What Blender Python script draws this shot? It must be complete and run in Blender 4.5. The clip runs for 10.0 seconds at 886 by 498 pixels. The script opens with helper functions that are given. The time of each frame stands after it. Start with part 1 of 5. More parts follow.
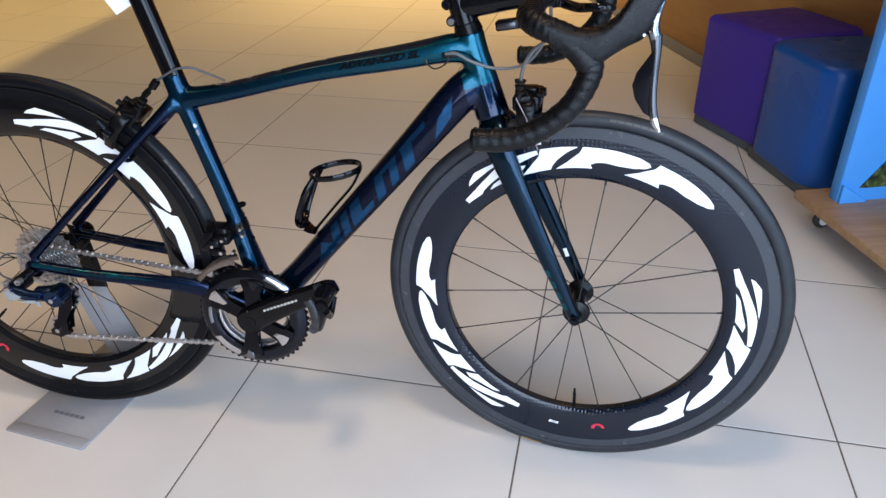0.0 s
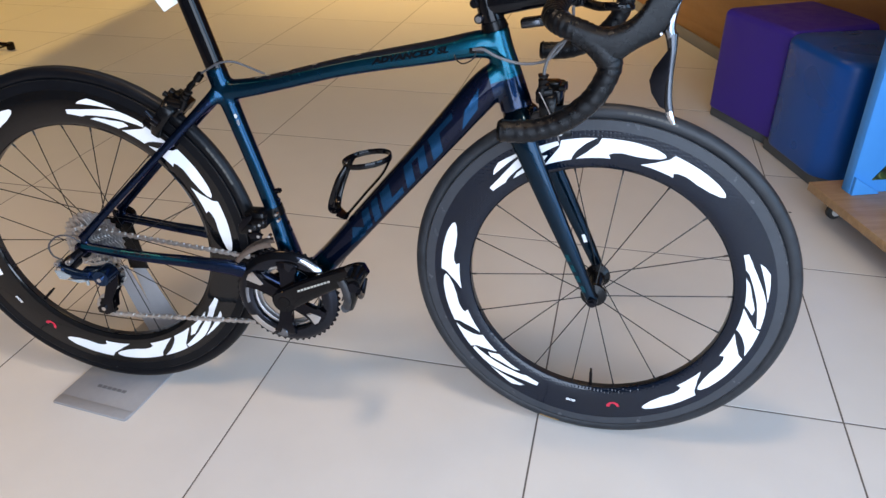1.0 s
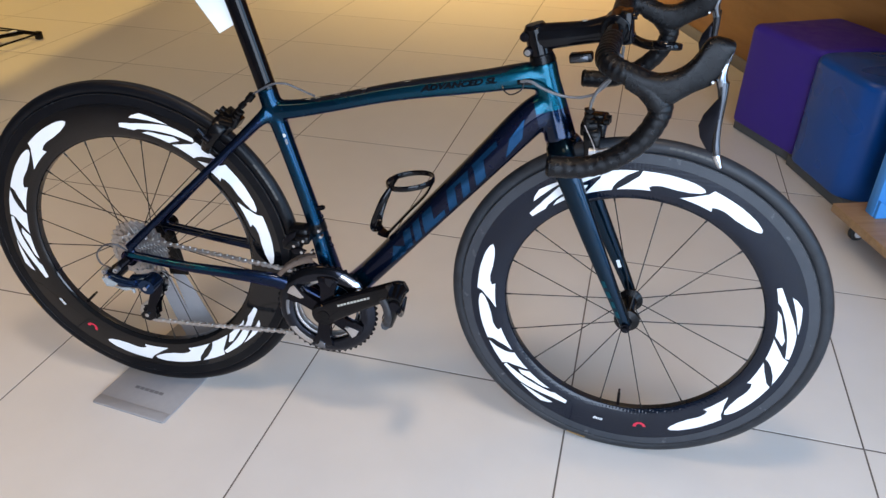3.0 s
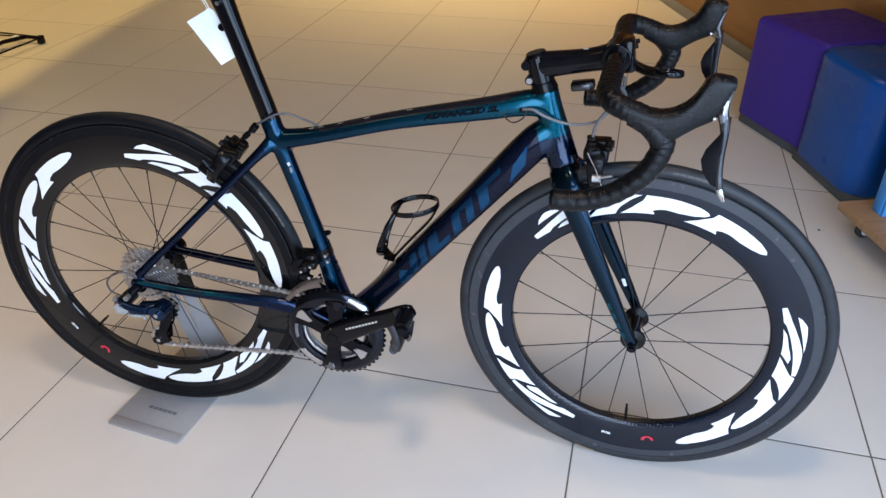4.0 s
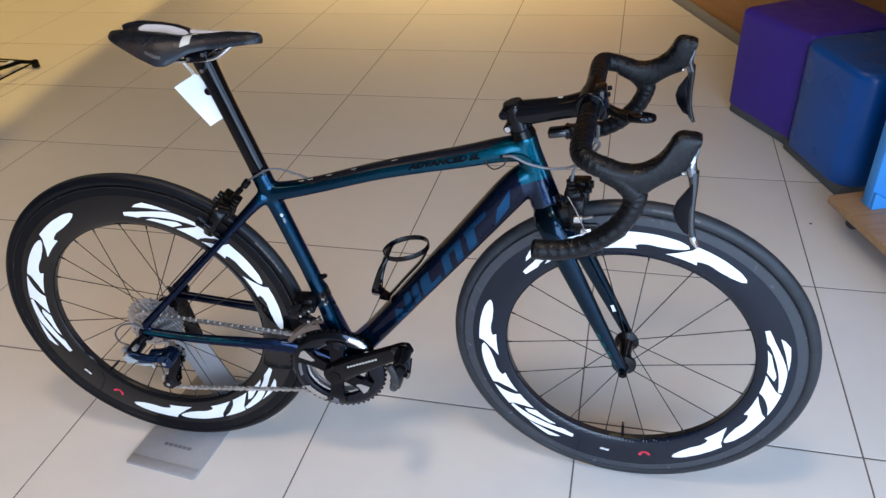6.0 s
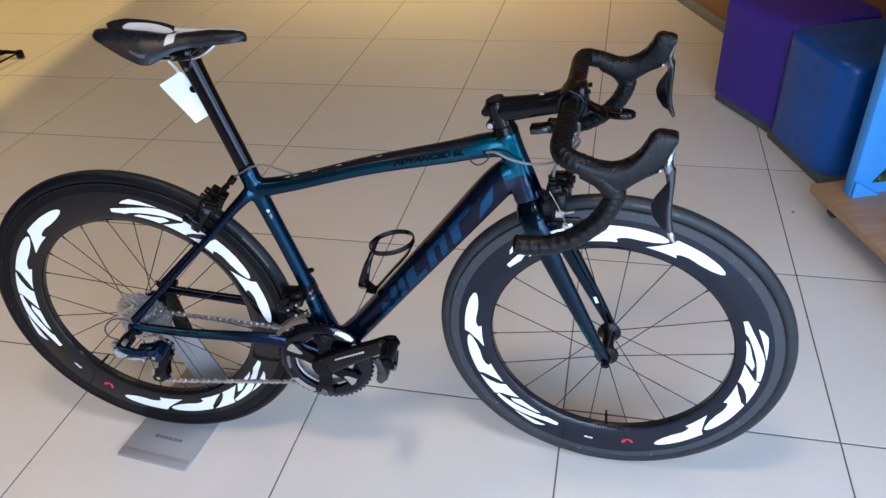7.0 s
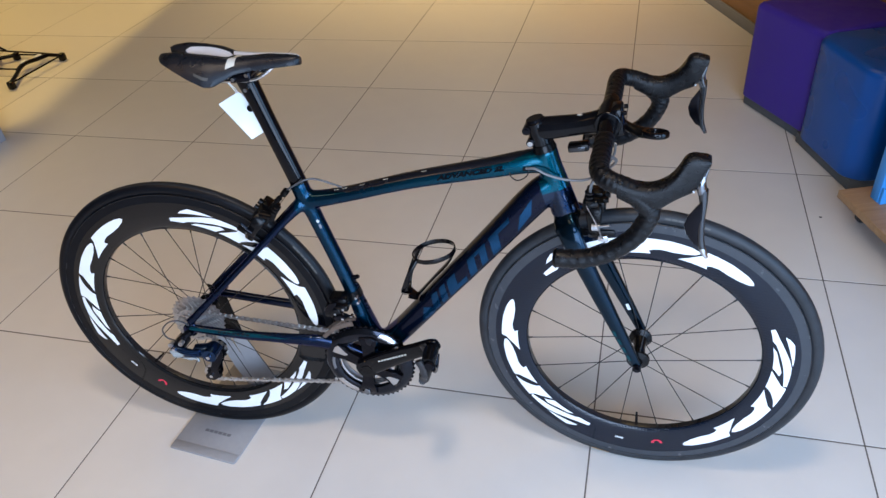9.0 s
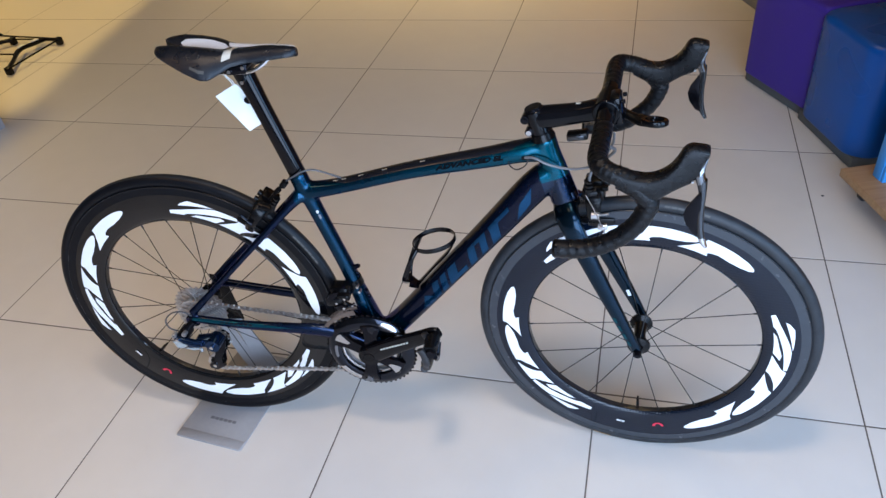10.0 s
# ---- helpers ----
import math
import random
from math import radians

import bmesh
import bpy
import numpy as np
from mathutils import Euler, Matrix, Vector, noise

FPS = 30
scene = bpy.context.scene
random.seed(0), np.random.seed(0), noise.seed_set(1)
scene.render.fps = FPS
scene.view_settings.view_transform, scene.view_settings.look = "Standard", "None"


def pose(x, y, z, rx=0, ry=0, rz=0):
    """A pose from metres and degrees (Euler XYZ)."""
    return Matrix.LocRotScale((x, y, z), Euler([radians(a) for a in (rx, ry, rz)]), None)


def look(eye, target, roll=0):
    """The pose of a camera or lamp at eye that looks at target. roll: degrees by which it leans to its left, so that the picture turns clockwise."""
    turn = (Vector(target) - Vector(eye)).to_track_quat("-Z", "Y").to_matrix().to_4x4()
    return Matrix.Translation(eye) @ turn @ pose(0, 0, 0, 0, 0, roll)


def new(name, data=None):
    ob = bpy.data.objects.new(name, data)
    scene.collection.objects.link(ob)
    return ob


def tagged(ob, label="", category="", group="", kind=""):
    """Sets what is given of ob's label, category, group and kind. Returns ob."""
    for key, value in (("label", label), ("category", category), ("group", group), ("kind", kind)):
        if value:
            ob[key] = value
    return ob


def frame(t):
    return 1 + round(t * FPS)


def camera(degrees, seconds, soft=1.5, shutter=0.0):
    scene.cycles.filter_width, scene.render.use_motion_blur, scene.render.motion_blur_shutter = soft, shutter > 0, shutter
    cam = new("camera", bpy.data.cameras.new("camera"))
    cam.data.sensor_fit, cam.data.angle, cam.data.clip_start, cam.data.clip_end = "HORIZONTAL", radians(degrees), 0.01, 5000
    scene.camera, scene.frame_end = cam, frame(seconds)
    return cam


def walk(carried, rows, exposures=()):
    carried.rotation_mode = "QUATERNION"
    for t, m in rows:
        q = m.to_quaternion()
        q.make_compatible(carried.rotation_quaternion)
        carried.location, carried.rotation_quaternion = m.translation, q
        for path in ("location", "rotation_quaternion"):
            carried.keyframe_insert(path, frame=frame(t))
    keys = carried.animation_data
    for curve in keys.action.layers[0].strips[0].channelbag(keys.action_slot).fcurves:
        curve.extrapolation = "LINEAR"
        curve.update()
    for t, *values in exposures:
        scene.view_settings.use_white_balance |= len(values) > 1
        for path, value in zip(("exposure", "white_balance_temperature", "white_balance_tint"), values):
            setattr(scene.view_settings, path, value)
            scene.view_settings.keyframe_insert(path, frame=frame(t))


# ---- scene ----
cam = camera(62.4, 10.0, 1.45)
PATH = [
    (0, (-0.513, -1.17, 1.033), (-0.891, 0.52, 0.032), -0.6),
    (0.5, (-0.512, -1.208, 1.051), (-0.901, 0.48, 0.052), -1.1),
    (1, (-0.516, -1.239, 1.059), (-0.93, 0.43, 0.038), -0.8),
    (1.5, (-0.546, -1.264, 1.063), (-1.019, 0.373, 0.017), -0.3),
    (2, (-0.571, -1.273, 1.062), (-1.09, 0.347, 0.01), -0.2),
    (2.5, (-0.579, -1.278, 1.08), (-1.046, 0.36, 0.032), 1.3),
    (2.7, (-0.571, -1.27, 1.097), (-1.004, 0.384, 0.059), 1.2),
    (4, (-0.578, -1.221, 1.194), (-1.018, 0.399, 0.106), -0.9),
    (4.5, (-0.563, -1.207, 1.216), (-0.976, 0.425, 0.136), -1.4),
    (5, (-0.558, -1.188, 1.266), (-1.023, 0.423, 0.176), -3.0),
    (5.5, (-0.559, -1.189, 1.295), (-1.03, 0.412, 0.193), -3.9),
    (6.8, (-0.534, -1.188, 1.326), (-0.96, 0.371, 0.148), -5.0),
    (7, (-0.537, -1.193, 1.332), (-0.964, 0.374, 0.164), -4.6),
    (7.5, (-0.551, -1.204, 1.357), (-1.021, 0.381, 0.23), -4.4),
    (8, (-0.557, -1.216, 1.367), (-1.031, 0.364, 0.237), -4.5),
    (8.5, (-0.554, -1.227, 1.386), (-1.014, 0.342, 0.234), -5.1),
    (9, (-0.557, -1.24, 1.403), (-1.041, 0.301, 0.224), -5.6),
    (9.5, (-0.558, -1.234, 1.412), (-1.046, 0.283, 0.203), -6.0),
    (10, (-0.553, -1.224, 1.424), (-1.04, 0.275, 0.193), -6.7),
]
walk(cam, [(t, look(eye, target, roll)) for t, eye, target, roll in PATH],
     [(0, -0.02, 6880, 12), (2.5, -0.06, 6900, 12), (4.5, -0.06, 6560, 11), (7, -0.02, 6330, 11), (10, 0.0, 6210, 11)])

# ---- light ----
world = bpy.data.worlds.new("sky")
scene.world = world
world.use_nodes = True
sky = world.node_tree.nodes.new("ShaderNodeTexSky")
sky.sky_type, sky.sun_disc, sky.sun_elevation, sky.sun_rotation = "NISHITA", False, radians(40), radians(200)
back = world.node_tree.nodes["Background"]
world.node_tree.links.new(sky.outputs[0], back.inputs[0])
back.inputs[1].default_value = 0.1


def lamp(name, kind, eye, target, energy, colour, size=1.0, size_y=None, cone=60, blend=0.5):
    data = bpy.data.lights.new(name, kind)
    data.energy, data.color = energy, colour
    if kind == "AREA":
        data.shape, data.size, data.size_y = "RECTANGLE", size, size_y or size
    if kind == "SPOT":
        data.spot_size, data.spot_blend, data.shadow_soft_size = radians(cone), blend, size
    ob = new(name, data)
    ob.matrix_world = look(eye, target)
    return ob


WARM = (1.0, 0.67, 0.20)
lamp("south_window_daylight", "AREA", (0.35, -2.73, 1.33), (0.35, 0, 1.18), 150, (0.57, 0.735, 1.0), 2.3, 2.34)
lamp("east_window_daylight", "AREA", (1.545, -1.555, 1.45), (1.545 - 0.9285, -1.555 - 0.3714, 1.40), 95, (0.36, 0.63, 1.0), 2.1, 2.1)
lamp("ceiling_spot_front", "SPOT", (-0.80, -0.80, 2.95), (-0.90, -0.70, 0), 98, (1.0, 0.77, 0.55), 0.20, cone=92, blend=0.9)
# added warm fill for the front left floor, no lamp known there
lamp("fill_spot_front_left", "SPOT", (-2.3, -1.6, 3.1), (-2.2, -1.3, 0), 100, (1.0, 0.60, 0.28), 0.45, cone=100, blend=0.9)
lamp("ceiling_spot_far", "SPOT", (-1.9, 4.6, 3.1), (-1.9, 4.5, 0), 620, (1.0, 0.69, 0.27), 0.40, cone=98, blend=0.85)
# warm lamp of the far floor patch, cut straight by the added shroud
lamp("floor_patch_lamp", "SPOT", (-5.33, 3.15, 3.15), (-5.33, 3.15, 0), 320, WARM, 0.010, cone=110, blend=0.3)
# two more added fills that even out the floor behind and left
lamp("fill_spot_left", "SPOT", (-3.7, 0.7, 3.1), (-3.7, 0.7, 0), 138, WARM, 0.45, cone=104, blend=1.0)
lamp("fill_spot_mid", "SPOT", (-0.7, 1.8, 3.1), (-0.7, 1.8, 0), 64, (1.0, 0.71, 0.33), 0.60, cone=104, blend=1.0)

# ---- materials ----
def material(name, colour, rough=0.5, metal=0.0, vary=0.12, scale=30.0, bump=0.0, bump_scale=200.0, coat=0.0, per_object=0.0, spec=0.5, detail=4.0):
    """A surface with colour variation at two scales, roughness variation and fine relief."""
    m = bpy.data.materials.new(name)
    m.use_nodes = True
    n, link = m.node_tree.nodes, m.node_tree.links.new
    b = n["Principled BSDF"]
    b.inputs["Metallic"].default_value = metal
    b.inputs["Coat Weight"].default_value = coat
    b.inputs["Coat Roughness"].default_value = 0.06
    b.inputs["Specular IOR Level"].default_value = spec
    tc = n.new("ShaderNodeTexCoord")
    big, fine = n.new("ShaderNodeTexNoise"), n.new("ShaderNodeTexNoise")
    big.inputs["Scale"].default_value, fine.inputs["Scale"].default_value = scale * 0.12, scale
    big.inputs["Detail"].default_value = fine.inputs["Detail"].default_value = detail
    for t in (big, fine):
        link(tc.outputs["Object"], t.inputs["Vector"])
    add = n.new("ShaderNodeMath")
    link(big.outputs["Fac"], add.inputs[0]), link(fine.outputs["Fac"], add.inputs[1])
    last = add.outputs[0]
    if per_object:
        info, mul, plus = n.new("ShaderNodeObjectInfo"), n.new("ShaderNodeMath"), n.new("ShaderNodeMath")
        mul.operation, mul.inputs[1].default_value = "MULTIPLY", per_object
        link(info.outputs["Random"], mul.inputs[0]), link(mul.outputs[0], plus.inputs[0]), link(last, plus.inputs[1])
        last = plus.outputs[0]
    ramp = n.new("ShaderNodeMapRange")
    ramp.inputs["From Min"].default_value, ramp.inputs["From Max"].default_value = 0.6, 1.4 + per_object
    ramp.inputs["To Min"].default_value, ramp.inputs["To Max"].default_value = 1 - vary, 1 + vary
    link(last, ramp.inputs["Value"])
    mix = n.new("ShaderNodeVectorMath")
    mix.operation, mix.inputs[0].default_value = "SCALE", colour
    link(ramp.outputs[0], mix.inputs["Scale"])
    link(mix.outputs[0], b.inputs["Base Color"])
    rr = n.new("ShaderNodeMapRange")
    rr.inputs["From Min"].default_value, rr.inputs["From Max"].default_value = 0.3, 0.7
    rr.inputs["To Min"].default_value, rr.inputs["To Max"].default_value = max(0.02, rough * 0.85), min(1, rough * 1.15)
    link(fine.outputs["Fac"], rr.inputs["Value"]), link(rr.outputs[0], b.inputs["Roughness"])
    if bump:
        grain, bp = n.new("ShaderNodeTexNoise"), n.new("ShaderNodeBump")
        grain.inputs["Scale"].default_value, bp.inputs["Strength"].default_value, bp.inputs["Distance"].default_value = bump_scale, bump, 0.001
        link(tc.outputs["Object"], grain.inputs["Vector"]), link(grain.outputs["Fac"], bp.inputs["Height"])
        link(bp.outputs[0], b.inputs["Normal"])
    return m


TILE = material("porcelain_tile", (0.66, 0.625, 0.58), 0.36, vary=0.05, scale=9, bump=0.02, bump_scale=60, per_object=0.25)
GROUT = material("grout", (0.13, 0.11, 0.095), 0.9, vary=0.35, scale=25)
PLASTER = material("plaster", (0.42, 0.40, 0.37), 0.8, vary=0.05, scale=8, bump=0.1)
CEILING = material("ceiling_paint", (0.20, 0.20, 0.20), 0.85, vary=0.04, scale=6)
BASEBOARD = material("grey_baseboard", (0.24, 0.235, 0.23), 0.5, vary=0.08)
PAINT = material("iridescent_blue_paint", (0.0008, 0.062, 0.096), 0.25, 0.92, vary=0.1, scale=60, coat=0.15, spec=0.22)
b = PAINT.node_tree.nodes["Principled BSDF"]
b.inputs["Specular Tint"].default_value = (0.25, 0.22, 0.75, 1)
nn, link = PAINT.node_tree.nodes, PAINT.node_tree.links.new
old = b.inputs["Base Color"].links[0].from_socket
tc = nn.new("ShaderNodeTexCoord")


def band(direction, lo, hi):
    """1 where the place along direction lies between lo and hi."""
    dot, lower, upper, both = (nn.new("ShaderNodeVectorMath"), nn.new("ShaderNodeMath"), nn.new("ShaderNodeMath"), nn.new("ShaderNodeMath"))
    dot.operation, dot.inputs[1].default_value = "DOT_PRODUCT", direction
    link(tc.outputs["Object"], dot.inputs[0])
    for node, op, edge in ((lower, "GREATER_THAN", lo), (upper, "LESS_THAN", hi)):
        node.operation, node.inputs[1].default_value = op, edge
        link(dot.outputs["Value"], node.inputs[0])
    both.operation = "MULTIPLY"
    link(lower.outputs[0], both.inputs[0]), link(upper.outputs[0], both.inputs[1])
    return both.outputs[0]


def joined(op, a, b_):
    node = nn.new("ShaderNodeMath")
    node.operation = op
    link(a, node.inputs[0]), link(b_, node.inputs[1])
    return node.outputs[0]


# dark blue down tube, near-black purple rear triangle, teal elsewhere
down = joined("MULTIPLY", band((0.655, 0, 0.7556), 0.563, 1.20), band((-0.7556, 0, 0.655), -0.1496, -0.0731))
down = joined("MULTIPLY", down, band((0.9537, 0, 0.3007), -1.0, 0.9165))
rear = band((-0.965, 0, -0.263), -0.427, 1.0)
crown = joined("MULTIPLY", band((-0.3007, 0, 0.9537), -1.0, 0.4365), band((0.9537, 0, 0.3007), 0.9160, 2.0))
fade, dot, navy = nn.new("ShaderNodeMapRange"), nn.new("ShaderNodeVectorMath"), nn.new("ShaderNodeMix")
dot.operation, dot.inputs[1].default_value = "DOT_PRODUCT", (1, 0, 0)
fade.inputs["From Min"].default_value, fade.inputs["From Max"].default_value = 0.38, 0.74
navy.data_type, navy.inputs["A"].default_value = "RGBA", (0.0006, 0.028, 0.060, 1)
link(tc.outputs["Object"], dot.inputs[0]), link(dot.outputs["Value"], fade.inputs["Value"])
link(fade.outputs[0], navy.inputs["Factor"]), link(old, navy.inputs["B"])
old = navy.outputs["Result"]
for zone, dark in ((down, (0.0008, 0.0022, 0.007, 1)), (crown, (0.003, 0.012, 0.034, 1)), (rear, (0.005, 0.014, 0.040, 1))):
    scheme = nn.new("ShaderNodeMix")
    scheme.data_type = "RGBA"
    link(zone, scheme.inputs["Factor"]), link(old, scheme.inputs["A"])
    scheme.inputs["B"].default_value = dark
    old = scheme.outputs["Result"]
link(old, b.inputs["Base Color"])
for zone, lo, hi, socket in ((down, 0.92, 0.05, "Metallic"), (down, 0.22, 0.12, "Specular IOR Level"), (crown, 0.28, 0.55, "Coat Weight")):
    flake = nn.new("ShaderNodeMapRange")
    flake.inputs["To Min"].default_value, flake.inputs["To Max"].default_value = lo, hi
    link(zone, flake.inputs["Value"]), link(flake.outputs[0], b.inputs[socket])
FORK_PAINT = material("dark_navy_paint", (0.0010, 0.014, 0.030), 0.22, 0.9, vary=0.1, scale=60, coat=0.3, spec=0.3)
BLACK_GLOSS = material("black_gloss_carbon", (0.002, 0.002, 0.003), 0.06, vary=0.15, coat=0.1, spec=0.2)
BLACK_SATIN = material("black_satin", (0.0025, 0.0025, 0.003), 0.24, vary=0.2, scale=60, bump=0.05, spec=0.22)
STEM_BLACK = material("black_gloss_alloy", (0.002, 0.002, 0.003), 0.13, vary=0.2, scale=60, spec=0.24)
BLACK_METAL = material("black_anodised", (0.010, 0.010, 0.014), 0.20, 0.8, vary=0.15, scale=80)
TAPE = material("black_bar_tape", (0.0022, 0.0026, 0.0036), 0.30, vary=0.35, scale=120, bump=0.5, bump_scale=900, spec=0.25)
HOOD = material("rubber_hood", (0.0024, 0.0027, 0.0036), 0.28, vary=0.3, scale=90, bump=0.4, bump_scale=1400, spec=0.25)
RUBBER = material("tyre_rubber", (0.0125, 0.0138, 0.0160), 0.40, vary=0.35, scale=50, bump=0.35, bump_scale=700, spec=0.28)
# front tyre's copy of the rubber, greyed for the light it catches
LIT_RUBBER = material("lit_tyre_rubber", (0.018, 0.0200, 0.0235), 0.40, vary=0.45, scale=50, bump=0.35, bump_scale=700, spec=0.30)
TYRE_SIDE = material("tyre_sidewall", (0.004, 0.0045, 0.006), 0.35, vary=0.3, scale=60, spec=0.16)
BRAKE_TRACK = material("brake_track_carbon", (0.030, 0.035, 0.043), 0.24, vary=0.12, scale=60, spec=0.5)
RIM_BED = material("rim_bed_carbon", (0.012, 0.012, 0.013), 0.3, vary=0.2, coat=0.3)
SPOKE = material("black_spoke", (0.02, 0.02, 0.02), 0.35, 0.5, vary=0.1)
STEEL = material("chain_steel", (0.50, 0.485, 0.475), 0.36, 1.0, vary=0.3, scale=200)
GUIDE_STEEL = material("dull_guide_steel", (0.22, 0.19, 0.175), 0.3, 1.0, vary=0.2, scale=120)
LINK_BLUE = material("blue_grey_alloy", (0.018, 0.042, 0.10), 0.18, 0.9, vary=0.06)
FACET = material("pale_machined_alloy", (0.34, 0.38, 0.39), 0.24, 0.35, vary=0.08, scale=90)
SILVER = material("brushed_aluminium", (0.52, 0.53, 0.55), 0.34, 1.0, vary=0.06, scale=120)
POLISHED = material("polished_alloy", (0.62, 0.63, 0.65), 0.16, 1.0, vary=0.06)
GREY_METAL = material("grey_crank_alloy", (0.030, 0.033, 0.043), 0.12, 0.95, vary=0.08, scale=60)
PEDAL_GREY = material("scuffed_grey_resin", (0.013, 0.013, 0.015), 0.4, 0.0, vary=0.6, scale=160)
LEVER_DARK = material("dark_lever_blade", (0.07, 0.073, 0.08), 0.25, 0.9, vary=0.06)
LEVER = material("brushed_lever", (0.22, 0.235, 0.26), 0.2, 1.0, vary=0.06)
WHITE_DECAL = material("white_decal", (0.80, 0.80, 0.79), 0.35, vary=0.02)
RED_DECAL = material("red_decal", (0.55, 0.02, 0.05), 0.4, vary=0.05)
ORANGE_DECAL = material("ochre_print", (0.45, 0.25, 0.07), 0.5, vary=0.2)
TYRE_PRINT = material("faded_tyre_print", (0.045, 0.042, 0.036), 0.5, vary=0.3)
GREY_PRINT = material("grey_print", (0.15, 0.15, 0.16), 0.5, vary=0.1)
TEAL_DECAL = material("teal_decal", (0.003, 0.042, 0.105), 0.18, 0.8, vary=0.1, coat=0.1)
STAY_TEAL = material("teal_print_and_sheen", (0.005, 0.085, 0.12), 0.2, 0.8, vary=0.1)
DARK_DECAL = material("dark_decal", (0.004, 0.005, 0.009), 0.25, vary=0.1, spec=0.4)
LETTER_BLACK = material("black_lettering", (0.002, 0.002, 0.003), 0.5, vary=0.1, spec=0.05)
STAND_GREY = material("grey_powder_coat", (0.32, 0.32, 0.33), 0.42, 0.15, vary=0.06, scale=80, bump=0.1)
SADDLE = material("saddle_cover", (0.005, 0.006, 0.009), 0.30, vary=0.15, scale=90, bump=0.3, bump_scale=1100, spec=0.3)
SADDLE_WHITE = material("saddle_white", (0.54, 0.55, 0.58), 0.45, vary=0.05)
SADDLE_BAND = material("saddle_beige_band", (0.44, 0.43, 0.38), 0.5, vary=0.05)
PAPER = material("white_card", (0.80, 0.82, 0.80), 0.7, vary=0.03)
CABLE_BLACK = material("black_cable_housing", (0.006, 0.006, 0.007), 0.35, vary=0.1)
CABLE = material("cable_housing", (0.05, 0.05, 0.055), 0.4, vary=0.1)
CABLE_GREY = material("grey_cable_housing", (0.12, 0.12, 0.124), 0.35, vary=0.1)
PURPLE = material("purple_leatherette", (0.052, 0.026, 0.29), 0.42, vary=0.06, scale=25, bump=0.03, bump_scale=500, spec=0.26)
BLUE = material("blue_leatherette", (0.0006, 0.078, 0.34), 0.30, 0.0, vary=0.05, scale=8, spec=0.42, detail=0.0)
PLINTH = material("dark_plinth", (0.085, 0.095, 0.10), 0.6, vary=0.15)
SKY_BLUE = material("light_blue_board", (0.05, 0.30, 0.75), 0.45, vary=0.05, scale=20)
ORANGE_BOARD = material("orange_board", (0.55, 0.24, 0.02), 0.45, vary=0.05, scale=20)
PLINTH_WHITE = material("pale_grey_laminate", (0.42, 0.44, 0.48), 0.4, vary=0.03, scale=12)
PLY_EDGE = material("dark_caster", (0.03, 0.03, 0.03), 0.5)


def wood(name, light, dark, across, along, rough):
    m = material(name, light, rough, vary=0.1, bump=0.08, bump_scale=90)
    n, link = m.node_tree.nodes, m.node_tree.links.new
    b = n["Principled BSDF"]
    tc, mp, w, r = n.new("ShaderNodeTexCoord"), n.new("ShaderNodeMapping"), n.new("ShaderNodeTexNoise"), n.new("ShaderNodeValToRGB")
    mp.inputs["Scale"].default_value = (along, across, across)
    w.inputs["Scale"].default_value, w.inputs["Detail"].default_value, w.inputs["Distortion"].default_value = 1.0, 8.0, 0.6
    r.color_ramp.elements[0].position, r.color_ramp.elements[1].position = 0.35, 0.68
    r.color_ramp.elements[0].color, r.color_ramp.elements[1].color = (*dark, 1), (*light, 1)
    link(tc.outputs["Object"], mp.inputs["Vector"]), link(mp.outputs[0], w.inputs["Vector"])
    link(w.outputs["Fac"], r.inputs["Fac"]), link(r.outputs["Color"], b.inputs["Base Color"])
    return m


WALL_WOOD = wood("orange_wood_panel", (0.40, 0.19, 0.055), (0.30, 0.13, 0.035), 14, 1.5, 0.4)
BOARD_WOOD = wood("beech_board", (0.46, 0.29, 0.15), (0.36, 0.21, 0.10), 60, 4, 0.45)

# carbon rim wall with rows of small dimples
RIM = material("dimpled_carbon_rim", (0.0014, 0.0048, 0.0125), 0.09, vary=0.3, scale=40, coat=0.0, spec=0.40)
n, link = RIM.node_tree.nodes, RIM.node_tree.links.new
tc, vo, rp, bp = n.new("ShaderNodeTexCoord"), n.new("ShaderNodeTexVoronoi"), n.new("ShaderNodeMapRange"), n.new("ShaderNodeBump")
mp = n.new("ShaderNodeMapping")
mp.inputs["Scale"].default_value = (1, 0, 1)
vo.inputs["Scale"].default_value, vo.inputs["Randomness"].default_value = 150, 0.2
rp.inputs["From Min"].default_value, rp.inputs["From Max"].default_value = 0.15, 0.42
link(tc.outputs["Object"], mp.inputs["Vector"]), link(mp.outputs[0], vo.inputs["Vector"])
link(vo.outputs["Distance"], rp.inputs["Value"]), link(rp.outputs[0], bp.inputs["Height"])
bp.inputs["Strength"].default_value, bp.inputs["Distance"].default_value = 0.28, 0.0010
link(bp.outputs[0], n["Principled BSDF"].inputs["Normal"])

RIM_SMOOTH = material("smooth_carbon_rim", (0.0022, 0.0026, 0.0034), 0.06, vary=0.3, scale=14, coat=0.2, spec=0.42)

# foliage print on the display board
PRINT = material("foliage_print", (0.05, 0.08, 0.03), 0.4, vary=0.5, scale=60)
n, link = PRINT.node_tree.nodes, PRINT.node_tree.links.new
tc, w, r = n.new("ShaderNodeTexCoord"), n.new("ShaderNodeTexNoise"), n.new("ShaderNodeValToRGB")
w.inputs["Scale"].default_value, w.inputs["Detail"].default_value, w.inputs["Distortion"].default_value = 26, 6, 2.0
for pos, c in ((0.38, (0.01, 0.014, 0.008)), (0.55, (0.035, 0.07, 0.02)), (0.68, (0.16, 0.17, 0.06))):
    e = r.color_ramp.elements.new(pos)
    e.color = (*c, 1)
